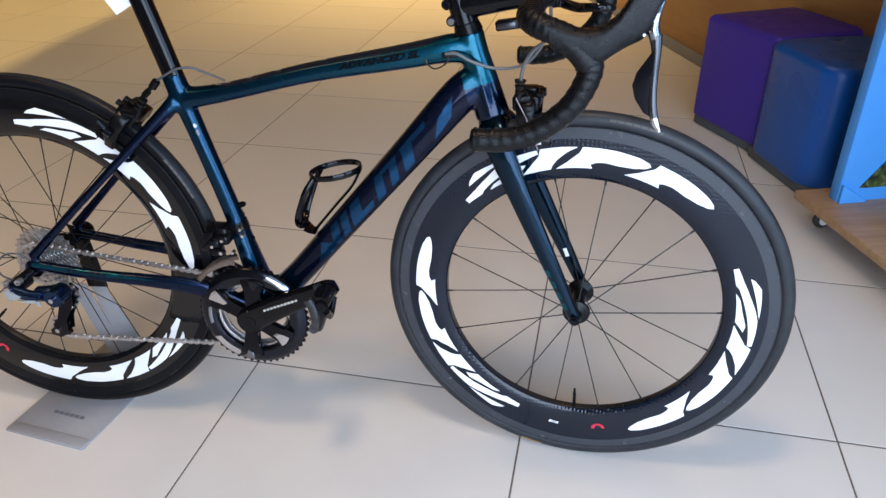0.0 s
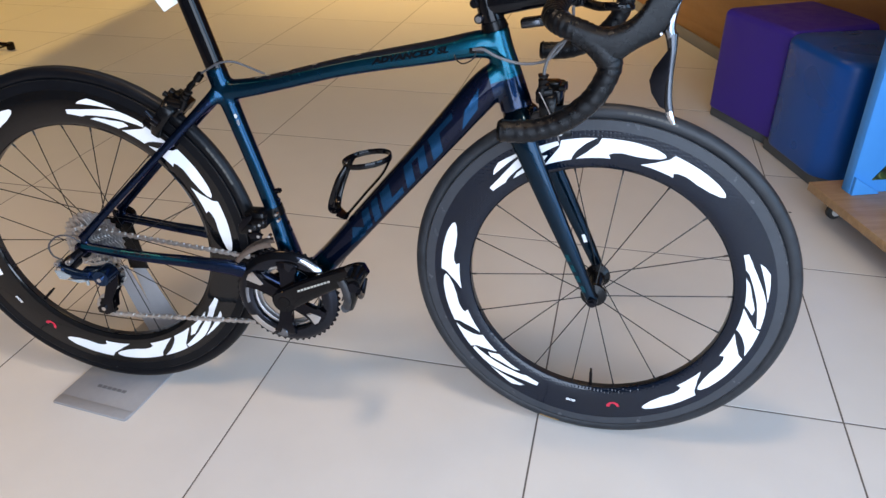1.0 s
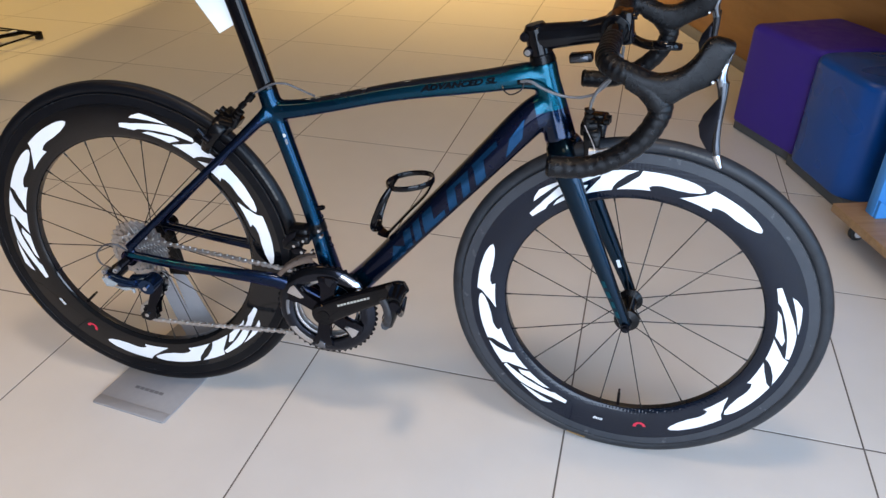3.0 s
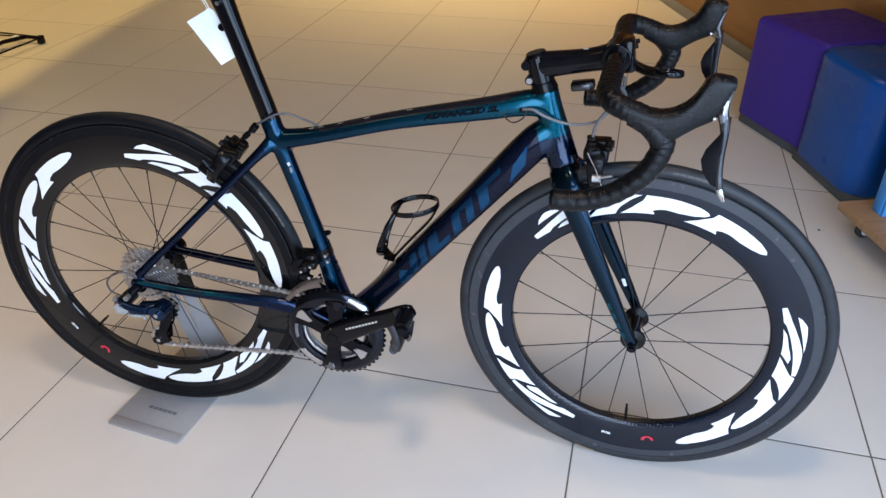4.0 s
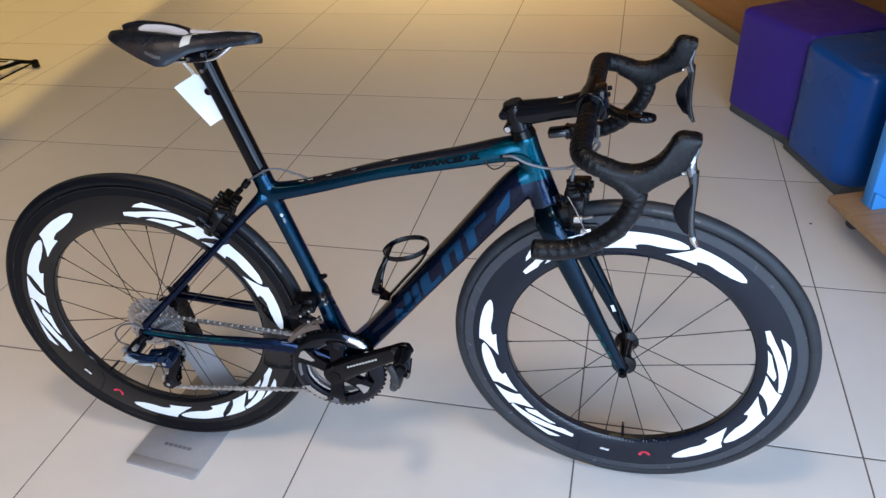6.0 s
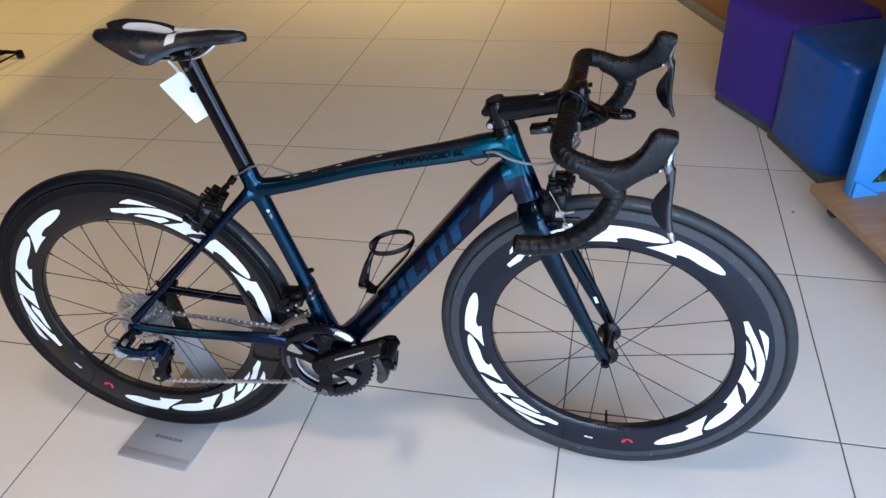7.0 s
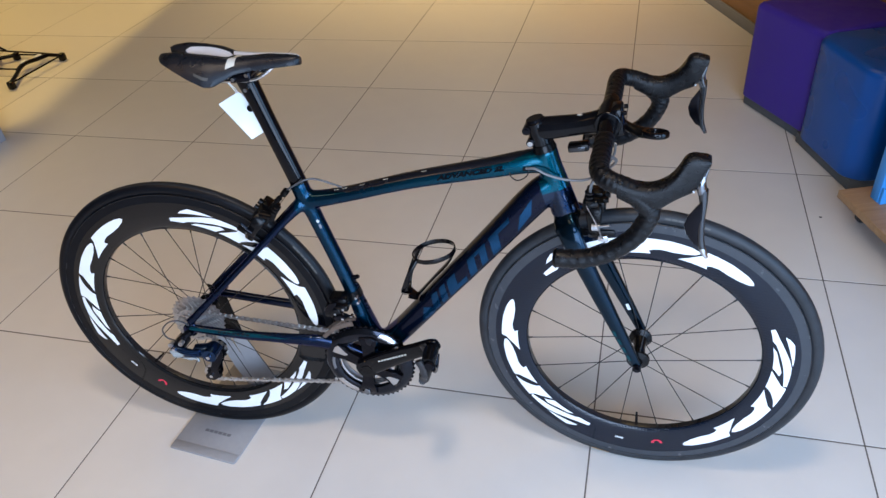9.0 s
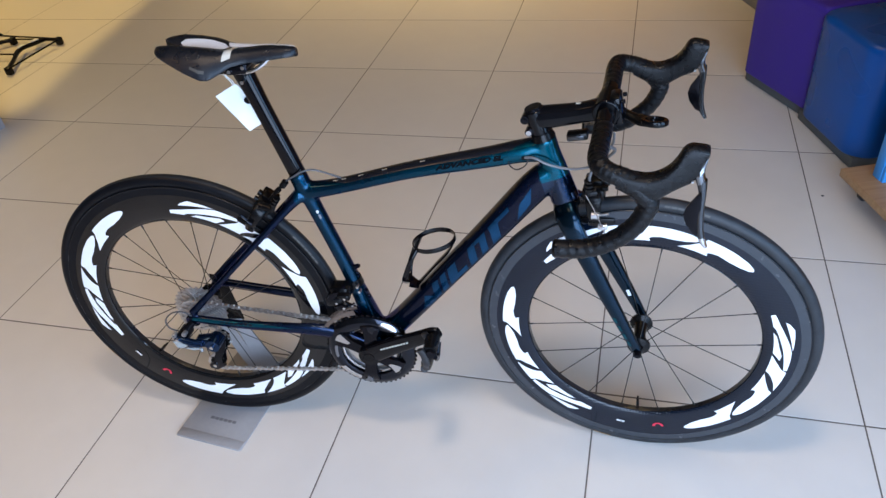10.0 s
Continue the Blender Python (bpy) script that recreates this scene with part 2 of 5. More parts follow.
link(tc.outputs["Object"], w.inputs["Vector"]), link(w.outputs["Fac"], r.inputs["Fac"])
link(r.outputs["Color"], n["Principled BSDF"].inputs["Base Color"])

# ---- building blocks ----
def finish(ob, material_):
    ob.data.materials.append(material_)
    return ob


def mesh_of(name, bm, smooth=True):
    me = bpy.data.meshes.new(name)
    bmesh.ops.recalc_face_normals(bm, faces=bm.faces)
    bm.to_mesh(me)
    bm.free()
    if smooth:
        me.polygons.foreach_set("use_smooth", [True] * len(me.polygons))
        me.set_sharp_from_angle(angle=radians(38))
    return me


def part(name, bm, mat, parent=None, label="", local=None):
    """Links a bmesh as one mesh object, under a thing or a part."""
    ob = finish(new(name, mesh_of(name, bm)), mat)
    ob.parent = parent
    if local is not None:
        ob.matrix_basis = local
    return tagged(ob, label)


def thing(name, m, label, category, group="", kind=""):
    ob = new(name)
    ob.matrix_world = m
    ob.empty_display_size = 0.05
    return tagged(ob, label, category, group, kind)


def box(bm, lo, hi, bevel=0.0, m=None, seg=2):
    x0, y0, z0 = lo
    x1, y1, z1 = hi
    v = [bm.verts.new(p) for p in ((x0, y0, z0), (x1, y0, z0), (x1, y1, z0), (x0, y1, z0), (x0, y0, z1), (x1, y0, z1), (x1, y1, z1), (x0, y1, z1))]
    f = [bm.faces.new([v[i] for i in q]) for q in ((3, 2, 1, 0), (4, 5, 6, 7), (0, 1, 5, 4), (1, 2, 6, 5), (2, 3, 7, 6), (3, 0, 4, 7))]
    got = v
    if bevel:
        edges = list({e for g in f for e in g.edges})
        r = bmesh.ops.bevel(bm, geom=edges, offset=bevel, segments=seg, profile=0.5, affect="EDGES")
        got = list({w for g in r["faces"] for w in g.verts} | {w for w in v if w.is_valid})
    if m is not None:
        bmesh.ops.transform(bm, matrix=m, verts=got)
    return bm


def boxed(lo, hi, bevel=0.0, m=None, seg=2):
    return box(bmesh.new(), lo, hi, bevel, m, seg)


def spline(points, per=6):
    """Catmull-Rom through rows of numbers."""
    p = [np.array(q, float) for q in points]
    p = [2 * p[0] - p[1]] + p + [2 * p[-1] - p[-2]]
    out = []
    for i in range(1, len(p) - 2):
        for k in range(per):
            t = k / per
            a, b_, c, d = p[i - 1], p[i], p[i + 1], p[i + 2]
            out.append(0.5 * (2 * b_ + (c - a) * t + (2 * a - 5 * b_ + 4 * c - d) * t * t + (3 * b_ - a - 3 * c + d) * t ** 3))
    out.append(p[-2])
    return out


def sweep(bm, rows, seg=16, power=2.0, side=(0, 1, 0), per=6, smooth=True, ripple=None):
    """A tube through rows of x, y, z, half width along side, half depth across it."""
    pts = spline(rows, per) if smooth and len(rows) > 2 else [np.array(r, float) for r in rows]
    side = Vector(side)
    rings = []
    for i, q in enumerate(pts):
        a, b_ = pts[max(0, i - 1)], pts[min(len(pts) - 1, i + 1)]
        t = Vector(b_[:3] - a[:3]).normalized()
        u = side - t * side.dot(t)
        u = u.normalized() if u.length > 1e-4 else t.orthogonal().normalized()
        w = t.cross(u)
        ring = []
        for k in range(seg):
            an = 2 * math.pi * k / seg
            c, s = math.cos(an), math.sin(an)
            c2, s2 = math.copysign(abs(c) ** (2 / power), c), math.copysign(abs(s) ** (2 / power), s)
            g = ripple(i, an) if ripple else 1.0
            ring.append(bm.verts.new(Vector(q[:3]) + u * (c2 * q[3] * g) + w * (s2 * q[4] * g)))
        rings.append(ring)
    for r0, r1 in zip(rings, rings[1:]):
        for k in range(seg):
            bm.faces.new((r0[k], r0[(k + 1) % seg], r1[(k + 1) % seg], r1[k]))
    bm.faces.new(rings[0][::-1]), bm.faces.new(rings[-1])
    return bm


def swept(rows, **kw):
    return sweep(bmesh.new(), rows, **kw)


def loft(rows, power=2.6, seg=24):
    """A body through slices: top x, z, bottom x, z, middle y, half width."""
    bm, rings = bmesh.new(), []
    for tx, tz, bx, bz, y, w in spline(rows, 5):
        ring = []
        for k in range(seg):
            an = 2 * math.pi * k / seg
            c, s = math.cos(an), math.sin(an)
            c2, s2 = math.copysign(abs(c) ** (2 / power), c), math.copysign(abs(s) ** (2 / power), s)
            f = 0.5 + 0.5 * s2
            ring.append(bm.verts.new((bx + (tx - bx) * f, y + w * c2, bz + (tz - bz) * f)))
        rings.append(ring)
    for r0, r1 in zip(rings, rings[1:]):
        for k in range(seg):
            bm.faces.new((r0[k], r0[(k + 1) % seg], r1[(k + 1) % seg], r1[k]))
    bm.faces.new(rings[0][::-1]), bm.faces.new(rings[-1])
    return bm


def wire(rows, r, **kw):
    return swept([(*p, r, r) for p in rows], seg=kw.pop("seg", 8), **kw)


def rod(bm, a, b_, r, r2=None, seg=12):
    return sweep(bm, [(*a, r, r), (*b_, r2 or r, r2 or r)], seg=seg, smooth=False, side=(0.31, 0.83, 0.46))


def revolve(bm, profile, centre, seg=96, closed=True):
    """Turns rows of (radius, y) about the y axis through centre."""
    cx, cy, cz = centre
    rings = []
    for k in range(seg):
        a = 2 * math.pi * k / seg
        rings.append([bm.verts.new((cx + r * math.cos(a), cy + y, cz + r * math.sin(a))) for r, y in profile])
    count = len(profile)
    for k in range(seg):
        r0, r1 = rings[k], rings[(k + 1) % seg]
        for j in range(count if closed else count - 1):
            bm.faces.new((r0[j], r0[(j + 1) % count], r1[(j + 1) % count], r1[j]))
    return bm


def plate(bm, outline, y0, y1, bevel=0.0):
    """A flat plate: outline in x, z, from y0 to y1."""
    a = [bm.verts.new((x, y0, z)) for x, z in outline]
    b_ = [bm.verts.new((x, y1, z)) for x, z in outline]
    f = [bm.faces.new(a), bm.faces.new(b_[::-1])]
    k = len(outline)
    f += [bm.faces.new((a[i], b_[i], b_[(i + 1) % k], a[(i + 1) % k])) for i in range(k)]
    if bevel:
        edges = list(set(f[0].edges) | set(f[1].edges))
        bmesh.ops.bevel(bm, geom=edges, offset=bevel, segments=2, profile=0.5, affect="EDGES")
    return bm


def sheet(outline, place, step_u=2.0, step_v=0.25):
    """A thin decal: an outline in u, v, cut finely and laid on a surface by place(u, v)."""
    bm = bmesh.new()
    bm.faces.new([bm.verts.new((u, v, 0)) for u, v in outline])
    bm.normal_update()
    bmesh.ops.triangulate(bm, faces=bm.faces[:])
    us, vs = [q[0] for q in outline], [q[1] for q in outline]
    for lo, hi, step, normal in ((min(us), max(us), step_u, (1, 0, 0)), (min(vs), max(vs), step_v, (0, 1, 0))):
        x = lo + step
        while x < hi - 1e-6:
            bmesh.ops.bisect_plane(bm, geom=bm.verts[:] + bm.edges[:] + bm.faces[:], plane_co=Vector(normal) * x, plane_no=normal)
            x += step
    bmesh.ops.triangulate(bm, faces=bm.faces[:])
    for v in bm.verts:
        v.co = place(v.co.x, v.co.y)
    return bm


def lettering(text, height, m, mat, name, parent, shear=0.0, label="", stretch=1.0, bold=0.03):
    cu = bpy.data.curves.new("letters", "FONT")
    cu.body, cu.size, cu.shear, cu.offset = text, 1.4, shear, bold
    tmp = new("letters", cu)
    me = bpy.data.meshes.new_from_object(tmp)
    bpy.data.objects.remove(tmp)
    me.transform(m @ Matrix.Diagonal((stretch * height, height, height, 1)))
    ob = finish(new(name, me), mat)
    ob.parent = parent
    return tagged(ob, label)


# ---- room ----
E_ANG = math.degrees(math.atan2(-0.9285, 0.3714))
WALL_M = pose(-0.25, 3.09, 0, 0, 0, E_ANG)    # x runs along the wall, y away from the room

bm = bmesh.new()
for lo, hi in (((-4.4, 0, 0), (3.9, 0.12, 3.2)), ((6.1, 0, 0), (7.0, 0.12, 3.2)), ((3.9, 0, 0), (6.1, 0.12, 0.35)), ((3.9, 0, 2.55), (6.1, 0.12, 3.2))):
    box(bm, lo, hi)
wall = part("wall_east", bm, WALL_WOOD, None, "orange-brown wood panelled wall behind the cube seats", WALL_M)
tagged(wall, category="wall", kind="structure")
skirt = part("baseboard", boxed((-4.4, -0.012, 0), (6.3, -0.001, 0.055), 0.002), BASEBOARD, None, "grey baseboard along the wooden wall", WALL_M)
tagged(skirt, category="baseboard", kind="structure")
for name, lo, hi in (("wall_north", (-7.2, 7.1, 0), (-1.7, 7.25, 3.2)), ("wall_west", (-7.35, -2.95, 0), (-7.2, 7.25, 3.2))):
    tagged(part(name, boxed(lo, hi), PLASTER, None, "plain off-white plaster wall of the shop"), category="wall", kind="structure")
bm = bmesh.new()
for lo, hi in (((-7.2, -2.95, 0), (-0.85, -2.8, 3.2)), ((1.55, -2.95, 0), (2.8, -2.8, 3.2)), ((-0.85, -2.95, 0), (1.55, -2.8, 0.12)), ((-0.85, -2.95, 2.55), (1.55, -2.8, 3.2))):
    box(bm, lo, hi)
tagged(part("wall_south", bm, PLASTER, None, "off-white plaster wall with a wide shop window"), category="wall", kind="structure")
tagged(part("ceiling", boxed((-7.35, -2.95, 3.2), (3.0, 7.25, 3.3)), CEILING, None, "plain dark painted shop ceiling"), category="ceiling", kind="structure")
tagged(part("ground", boxed((-60, -60, -0.3), (60, 60, -0.25)), BASEBOARD, None, "grey pavement outside the shop"), category="ground", kind="structure")

floor = tagged(part("floor", boxed((-7.35, -2.95, -0.12), (3.0, 7.25, -0.0006)), GROUT, None, "floor of large beige porcelain tiles with dark joints"), category="floor", kind="structure")
tile_mesh = mesh_of("tile", boxed((-0.2982, -0.2977, -0.009), (0.2982, 0.2977, 0), 0.0004, seg=1), False)
tile_mesh.materials.append(TILE)
rest = bmesh.new()
rnd = random.Random(4)
for i in range(-12, 5):
    for j in range(-5, 12):
        cx, cy = 0.6 * i + 0.3, 0.6 * j + 0.3
        if -11 <= i <= 1 and -2 <= j <= 9:
            t = new("tile", tile_mesh)
            t.parent = floor
            t.matrix_basis = pose(cx, cy, rnd.uniform(-0.0001, 0.0001))
        elif cx < 2.75 and cy > -2.8:
            box(rest, (cx - 0.2985, cy - 0.2985, -0.009), (cx + 0.2985, cy + 0.2985, 0))
ob = part("tile_field", rest, TILE, floor, "outer tiles of the shop floor")
tagged(ob, kind="stuff")

# unseen square shroud, added to give the far light patch its straight edge
housing = thing("light_shroud", pose(-5.33, 3.15, 2.78, 0, 0, 9), "unseen square shroud added to cut the light on the far floor", "downlight")
for lo, hi in (((0.196, -0.268, 0), (0.204, 0.40, 0.42)), ((-0.40, -0.268, 0), (-0.392, 0.40, 0.42)), ((-0.392, -0.268, 0), (0.196, -0.260, 0.42)), ((-0.392, 0.392, 0), (0.196, 0.40, 0.42))):
    part("shroud_side", boxed(lo, hi), CEILING, housing)


# ---- cube seats against the wooden wall ----
def cube_seat(corner, yaw, side, height, cover, label, soft=0.030):
    m = pose(*corner, 0, 0, 0, yaw)
    t = thing("cube_seat", m, label, "pouf", "cube seats along the wall")
    part("plinth", boxed((0.012, -side + 0.012, 0), (side - 0.012, -0.012, 0.040), 0.004), PLINTH, t, "dark recessed plinth")
    # rounded upright edges, a rolled top rim and a softly swelling cover
    bm, rings = bmesh.new(), []

    def ring(inset, z, swell):
        half, r = side / 2 - inset, max(0.004, soft - inset * 0.8)
        row = []
        for q in range(4):
            turn = Matrix.Rotation(q * math.pi / 2, 2)
            for k in range(9):
                an = math.pi / 2 * k / 8
                row.append(turn @ Vector((half - r + r * math.cos(an), half - r + r * math.sin(an))))
            for k in range(1, 8):
                f = k / 8
                row.append(turn @ Vector((half - r - 2 * (half - r) * f, half + swell * 4 * f * (1 - f))))
        return [bm.verts.new((side / 2 + v.x, -side / 2 + v.y, z)) for v in row]

    for k in range(5):
        an = math.pi / 2 * k / 4
        rings.append(ring(0.010 * (1 - math.sin(an)), 0.035 + 0.010 * (1 - math.cos(an)), 0))
    for k in range(1, 8):
        f = k / 8
        rings.append(ring(0, 0.045 + (height - 0.070) * f, 0.007 * math.sin(math.pi * f)))
    for k in range(7):
        an = math.pi / 2 * k / 6
        rings.append(ring(0.025 * (1 - math.cos(an)), height - 0.025 + 0.025 * math.sin(an), 0))
    for k in range(1, 7):
        f = k / 7
        rings.append(ring(0.025 + (side / 2 - 0.025) * f, height + 0.009 * (1 - (1 - f) ** 2), 0))
    for r0, r1 in zip(rings, rings[1:]):
        for k in range(len(r0)):
            bm.faces.new((r0[k], r0[(k + 1) % len(r0)], r1[(k + 1) % len(r0)], r1[k]))
    bm.faces.new(rings[0][::-1]), bm.faces.new(rings[-1])
    part("cover", bm, cover, t)
    return t


cube_seat((-0.155, 1.775), 30, 0.40, 0.42, PURPLE, "purple leatherette cube seat with a dark plinth against the wall")
cube_seat((0.008, 1.455), 19.5, 0.39, 0.415, BLUE, "blue leatherette cube seat with a dark plinth beside the display board", 0.080)

# ---- rolling display board ----
m = pose(0.068, 0.925, 0, 0, 0, 20)
disp = thing("display_stand", m, "light blue display board on a wheeled beech base", "display stand")
part("base_board", boxed((0, -1.3, 0.084), (0.40, 0, 0.11), 0.002), BOARD_WOOD, disp, "beech veneer base board")
for x, y in ((0.075, -0.035), (0.34, -0.035), (0.075, -1.26), (0.34, -1.26)):
    c = part("caster", boxed((x - 0.016, y - 0.014, 0.04), (x + 0.016, y + 0.014, 0.084), 0.003), PLY_EDGE, disp, "swivel caster")
    bm = bmesh.new()
    revolve(bm, [(0.004, -0.010), (0.022, -0.010), (0.026, -0.006), (0.026, 0.006), (0.022, 0.010), (0.004, 0.010)], (x + 0.008, y, 0.026), 24)
    part("wheel", bm, PLY_EDGE, c)
    bm = bmesh.new()
    revolve(bm, [(0.002, -0.0125), (0.014, -0.0125), (0.014, -0.009), (0.002, -0.009)], (x + 0.008, y, 0.026), 20)
    part("hubcap", bm, WHITE_DECAL, c, "white plastic hubcap")
part("upright_panel", boxed((0.067, -0.092, 0.11), (0.36, -0.055, 1.5), 0.002), SKY_BLUE, disp, "light blue upright panel")
bm = bmesh.new()
plate(bm, [(0.125, 0.152), (0.345, 0.152), (0.345, 1.46), (0.205, 1.46), (0.205, 0.26)], -0.0965, -0.0925)
part("printed_panel", bm, PRINT, disp, "dark green foliage print")
bm = bmesh.new()
plate(bm, [(0.069, 0.1105), (0.155, 0.1105), (0.069, 0.165)], -0.104, -0.093, 0.001)
part("foot_bracket", bm, SKY_BLUE, disp)

# ---- bicycle ----
BIKE = pose(-1.45, -0.1995, 0, -2.795, 0, 4.7)   # x ahead, y to its left, z up
HEAD, AXIS = Vector((0.745, 0, 0.775)), Vector((-0.3007, 0, 0.9537)).normalized()
STEER = Matrix.Translation(HEAD) @ Matrix.Rotation(radians(-8), 4, AXIS) @ Matrix.Translation(-HEAD)
REAR, FRONT, BB = Vector((-0.0193, 0, 0.3555)), Vector((0.940, -0.004, 0.3347)), Vector((0.374, 0, 0.281))
bike = thing("bicycle", BIKE, "dark teal carbon road bicycle with deep-section wheels on a rear stand", "bicycle")


def rim_half(r):
    return float(np.interp(r, [0.2290, 0.2305, 0.236, 0.250, 0.268, 0.290, 0.313], [0.002, 0.0062, 0.0095, 0.0124, 0.0137, 0.0134, 0.0126]))


def on_rim(u, v):
    """u: degrees in the wheel, v: radius; on the side wall that faces -y."""
    a = radians(u)
    return Vector((v * math.cos(a), -rim_half(v) - 0.0005, v * math.sin(a)))


def on_tyre(u, v):
    """v: degrees round the tyre's section, 0 outwards, positive to -y."""
    a, s = radians(u), radians(v)
    r = 0.3222 + 0.0132 * math.cos(s)
    return Vector((r * math.cos(a), -0.0134 * math.sin(s), r * math.sin(a)))


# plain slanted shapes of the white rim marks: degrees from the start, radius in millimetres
SLIVER = [(4.7, 273), (6, 279), (9.1, 286), (14.9, 284.5), (20.3, 282.5), (16, 279), (9.5, 275)]
SLASH = [(0, 252), (0, 260), (5.9, 263), (11.6, 269), (17.5, 277), (21, 281), (26, 282), (31.1, 282.5), (31.3, 276), (26.3, 271), (21.8, 267), (14.9, 260), (8.3, 254), (6.5, 250)]
FOOT = [(10, 248.5), (12.5, 254), (18.4, 258), (23.7, 265), (26.2, 263), (22.3, 248.5)]
BLOCK = [(23.8, 248), (27.2, 258), (31.2, 272), (32.2, 283), (38.2, 283), (44.0, 282.5), (40.4, 274), (36.8, 262), (35.1, 254), (34.3, 247.5)]
LEAF = [(36.1, 248), (40.2, 258), (44.4, 273), (45.4, 282.5), (55.5, 282.5), (62.8, 281), (66.0, 278), (66.9, 274), (65.6, 268.5), (62.1, 262.5), (57.4, 259.5), (52.4, 260.5), (49.6, 258.5), (48, 255), (48.8, 248.5)]
MARKS = [SLIVER, SLASH, FOOT, BLOCK, LEAF, [(u + 23.7, v) for u, v in LEAF]]


def wheel(name, centre, local, starts, valve, spokes, first, rear):
    hub = bmesh.new()
    if rear:
        revolve(hub, [(0.006, -0.066), (0.009, -0.064), (0.016, -0.020), (0.026, -0.016), (0.027, -0.012), (0.014, -0.006), (0.011, 0.01), (0.014, 0.028), (0.024, 0.034), (0.024, 0.038), (0.010, 0.044), (0.008, 0.062), (0.004, 0.064)], (0, 0, 0), 32)
    else:
        revolve(hub, [(0.004, -0.052), (0.008, -0.050), (0.010, -0.040), (0.022, -0.036), (0.023, -0.031), (0.014, -0.024), (0.0115, 0), (0.014, 0.024), (0.023, 0.031), (0.022, 0.036), (0.010, 0.040), (0.008, 0.050), (0.004, 0.052)], (0, 0, 0), 32)
    w = part(name, hub, BLACK_SATIN, bike, "black-spoked deep carbon wheel with white markings", local @ Matrix.Translation(centre))
    rs = [0.2290, 0.2296, 0.2305, 0.233, 0.236, 0.242, 0.250, 0.259, 0.268, 0.280, 0.290, 0.2965]
    bm = revolve(bmesh.new(), [(r, -rim_half(r)) for r in rs] + [(r, rim_half(r)) for r in rs[::-1]], (0, 0, 0), 160)
    part("rim", bm, RIM_SMOOTH if rear else RIM, w, "glossy black carbon rim" if rear else "dark dimpled carbon rim")
    bm = bmesh.new()
    for s in (-1, 1):
        revolve(bm, [(0.2955, s * 0.0120), (0.2955, s * 0.01355), (0.302, s * 0.0134), (0.3125, s * 0.0130), (0.3135, s * 0.0115), (0.31, s * 0.009)], (0, 0, 0), 160)
    # front track set paler than the rear for the window light on it
    part("brake_track", bm, TYRE_SIDE if rear else BRAKE_TRACK, w, "dark brake track" if rear else "brake track, paler for the window light on it")
    bm = bmesh.new()
    for s in (-1, 1):
        revolve(bm, [(0.3118, s * 0.0128), (0.3120, s * 0.0138), (0.3130, s * 0.0138), (0.3132, s * 0.0128)], (0, 0, 0), 160)
    part("rim_lip", bm, LEVER_DARK, w, "thin bright rim edge")
    bm = bmesh.new()
    prof = [(0.3222 + 0.0128 * math.cos(a), 0.0129 * math.sin(a)) for a in np.linspace(0, 2 * math.pi, 28, endpoint=False)]
    revolve(bm, prof, (0, 0, 0), 160)
    ty = part("tyre", bm, RUBBER if rear else LIT_RUBBER, w, "black racing tyre" if rear else "black racing tyre, greyer for the light it catches")
    bm = bmesh.new()
    for s in (-1, 1):
        prof = [(0.3222 + rr * math.cos(a), s * rr * math.sin(a)) for rr in (0.0131, 0.0122) for a in (np.linspace(0.62, 2.3, 10) if rr > 0.013 else np.linspace(2.3, 0.62, 10))]
        revolve(bm, prof, (0, 0, 0), 160)
    part("sidewall", bm, TYRE_SIDE if rear else LIT_RUBBER, ty, "dark grey sidewall")
    for u0, u1, mat in ((valve - 1, valve + 9, TYRE_PRINT), (valve - 17, valve - 10, ORANGE_DECAL), (valve - 9, valve - 1.5, TYRE_PRINT), (valve + 160, valve + 174, TYRE_PRINT)):
        for k in range(7):
            a0 = u0 + (u1 - u0) * k / 7
            part("tyre_print", sheet([(a0, 62), (a0 + (u1 - u0) / 8, 62), (a0 + (u1 - u0) / 8, 78), (a0, 78)], on_tyre, 1.0, 8), mat, ty)
    bm = bmesh.new()
    revolve(bm, [(0.2285, -0.006), (0.2282, -0.003), (0.2282, 0.003), (0.2285, 0.006), (0.2305, 0.004), (0.2305, -0.004)], (0, 0, 0), 120)
    part("spoke_bed", bm, RIM_BED, w)
    for k in range(spokes):
        a = radians(first + 360 / spokes * k)
        s = 1 if k % 2 else -1
        if rear:
            side = -1 if k % 2 else 1
            lead = (82, -82, -82, 82)[k % 4]
            fy, fr = (-0.015, 0.027) if side < 0 else (0.036, 0.027)
        else:
            side, lead, fr = s, 0, 0.021
            fy = 0.033 * s
        h = a + radians(lead)
        p = Vector((fr * math.cos(h), fy, fr * math.sin(h)))
        q = Vector((0.2300 * math.cos(a), side * 0.001, 0.2300 * math.sin(a)))
        n_ = p + (q - p) * 0.955
        bm = bmesh.new()
        sweep(bm, [(*p, 0.0006, 0.0011), (*n_, 0.0006, 0.0011)], seg=6, smooth=False)
        rod(bm, n_, q, 0.0017, seg=8)
        part("spoke", bm, SPOKE, w)
    a = radians(valve)
    bm = bmesh.new()
    d = Vector((math.cos(a), 0, math.sin(a)))
    rod(bm, d * 0.231, d * 0.200, 0.0030, seg=10), rod(bm, d * 0.200, d * 0.190, 0.0022, seg=10)
    part("valve", bm, BLACK_METAL, w, "valve stem")
    for start in starts:
        for shape in MARKS:
            bm = sheet([(-u, 0.001 * v) for u, v in shape], lambda u, v: on_rim(start + u, v), 2.5, 0.008)
            part("rim_marking", bm, WHITE_DECAL, w, "white rim marking")
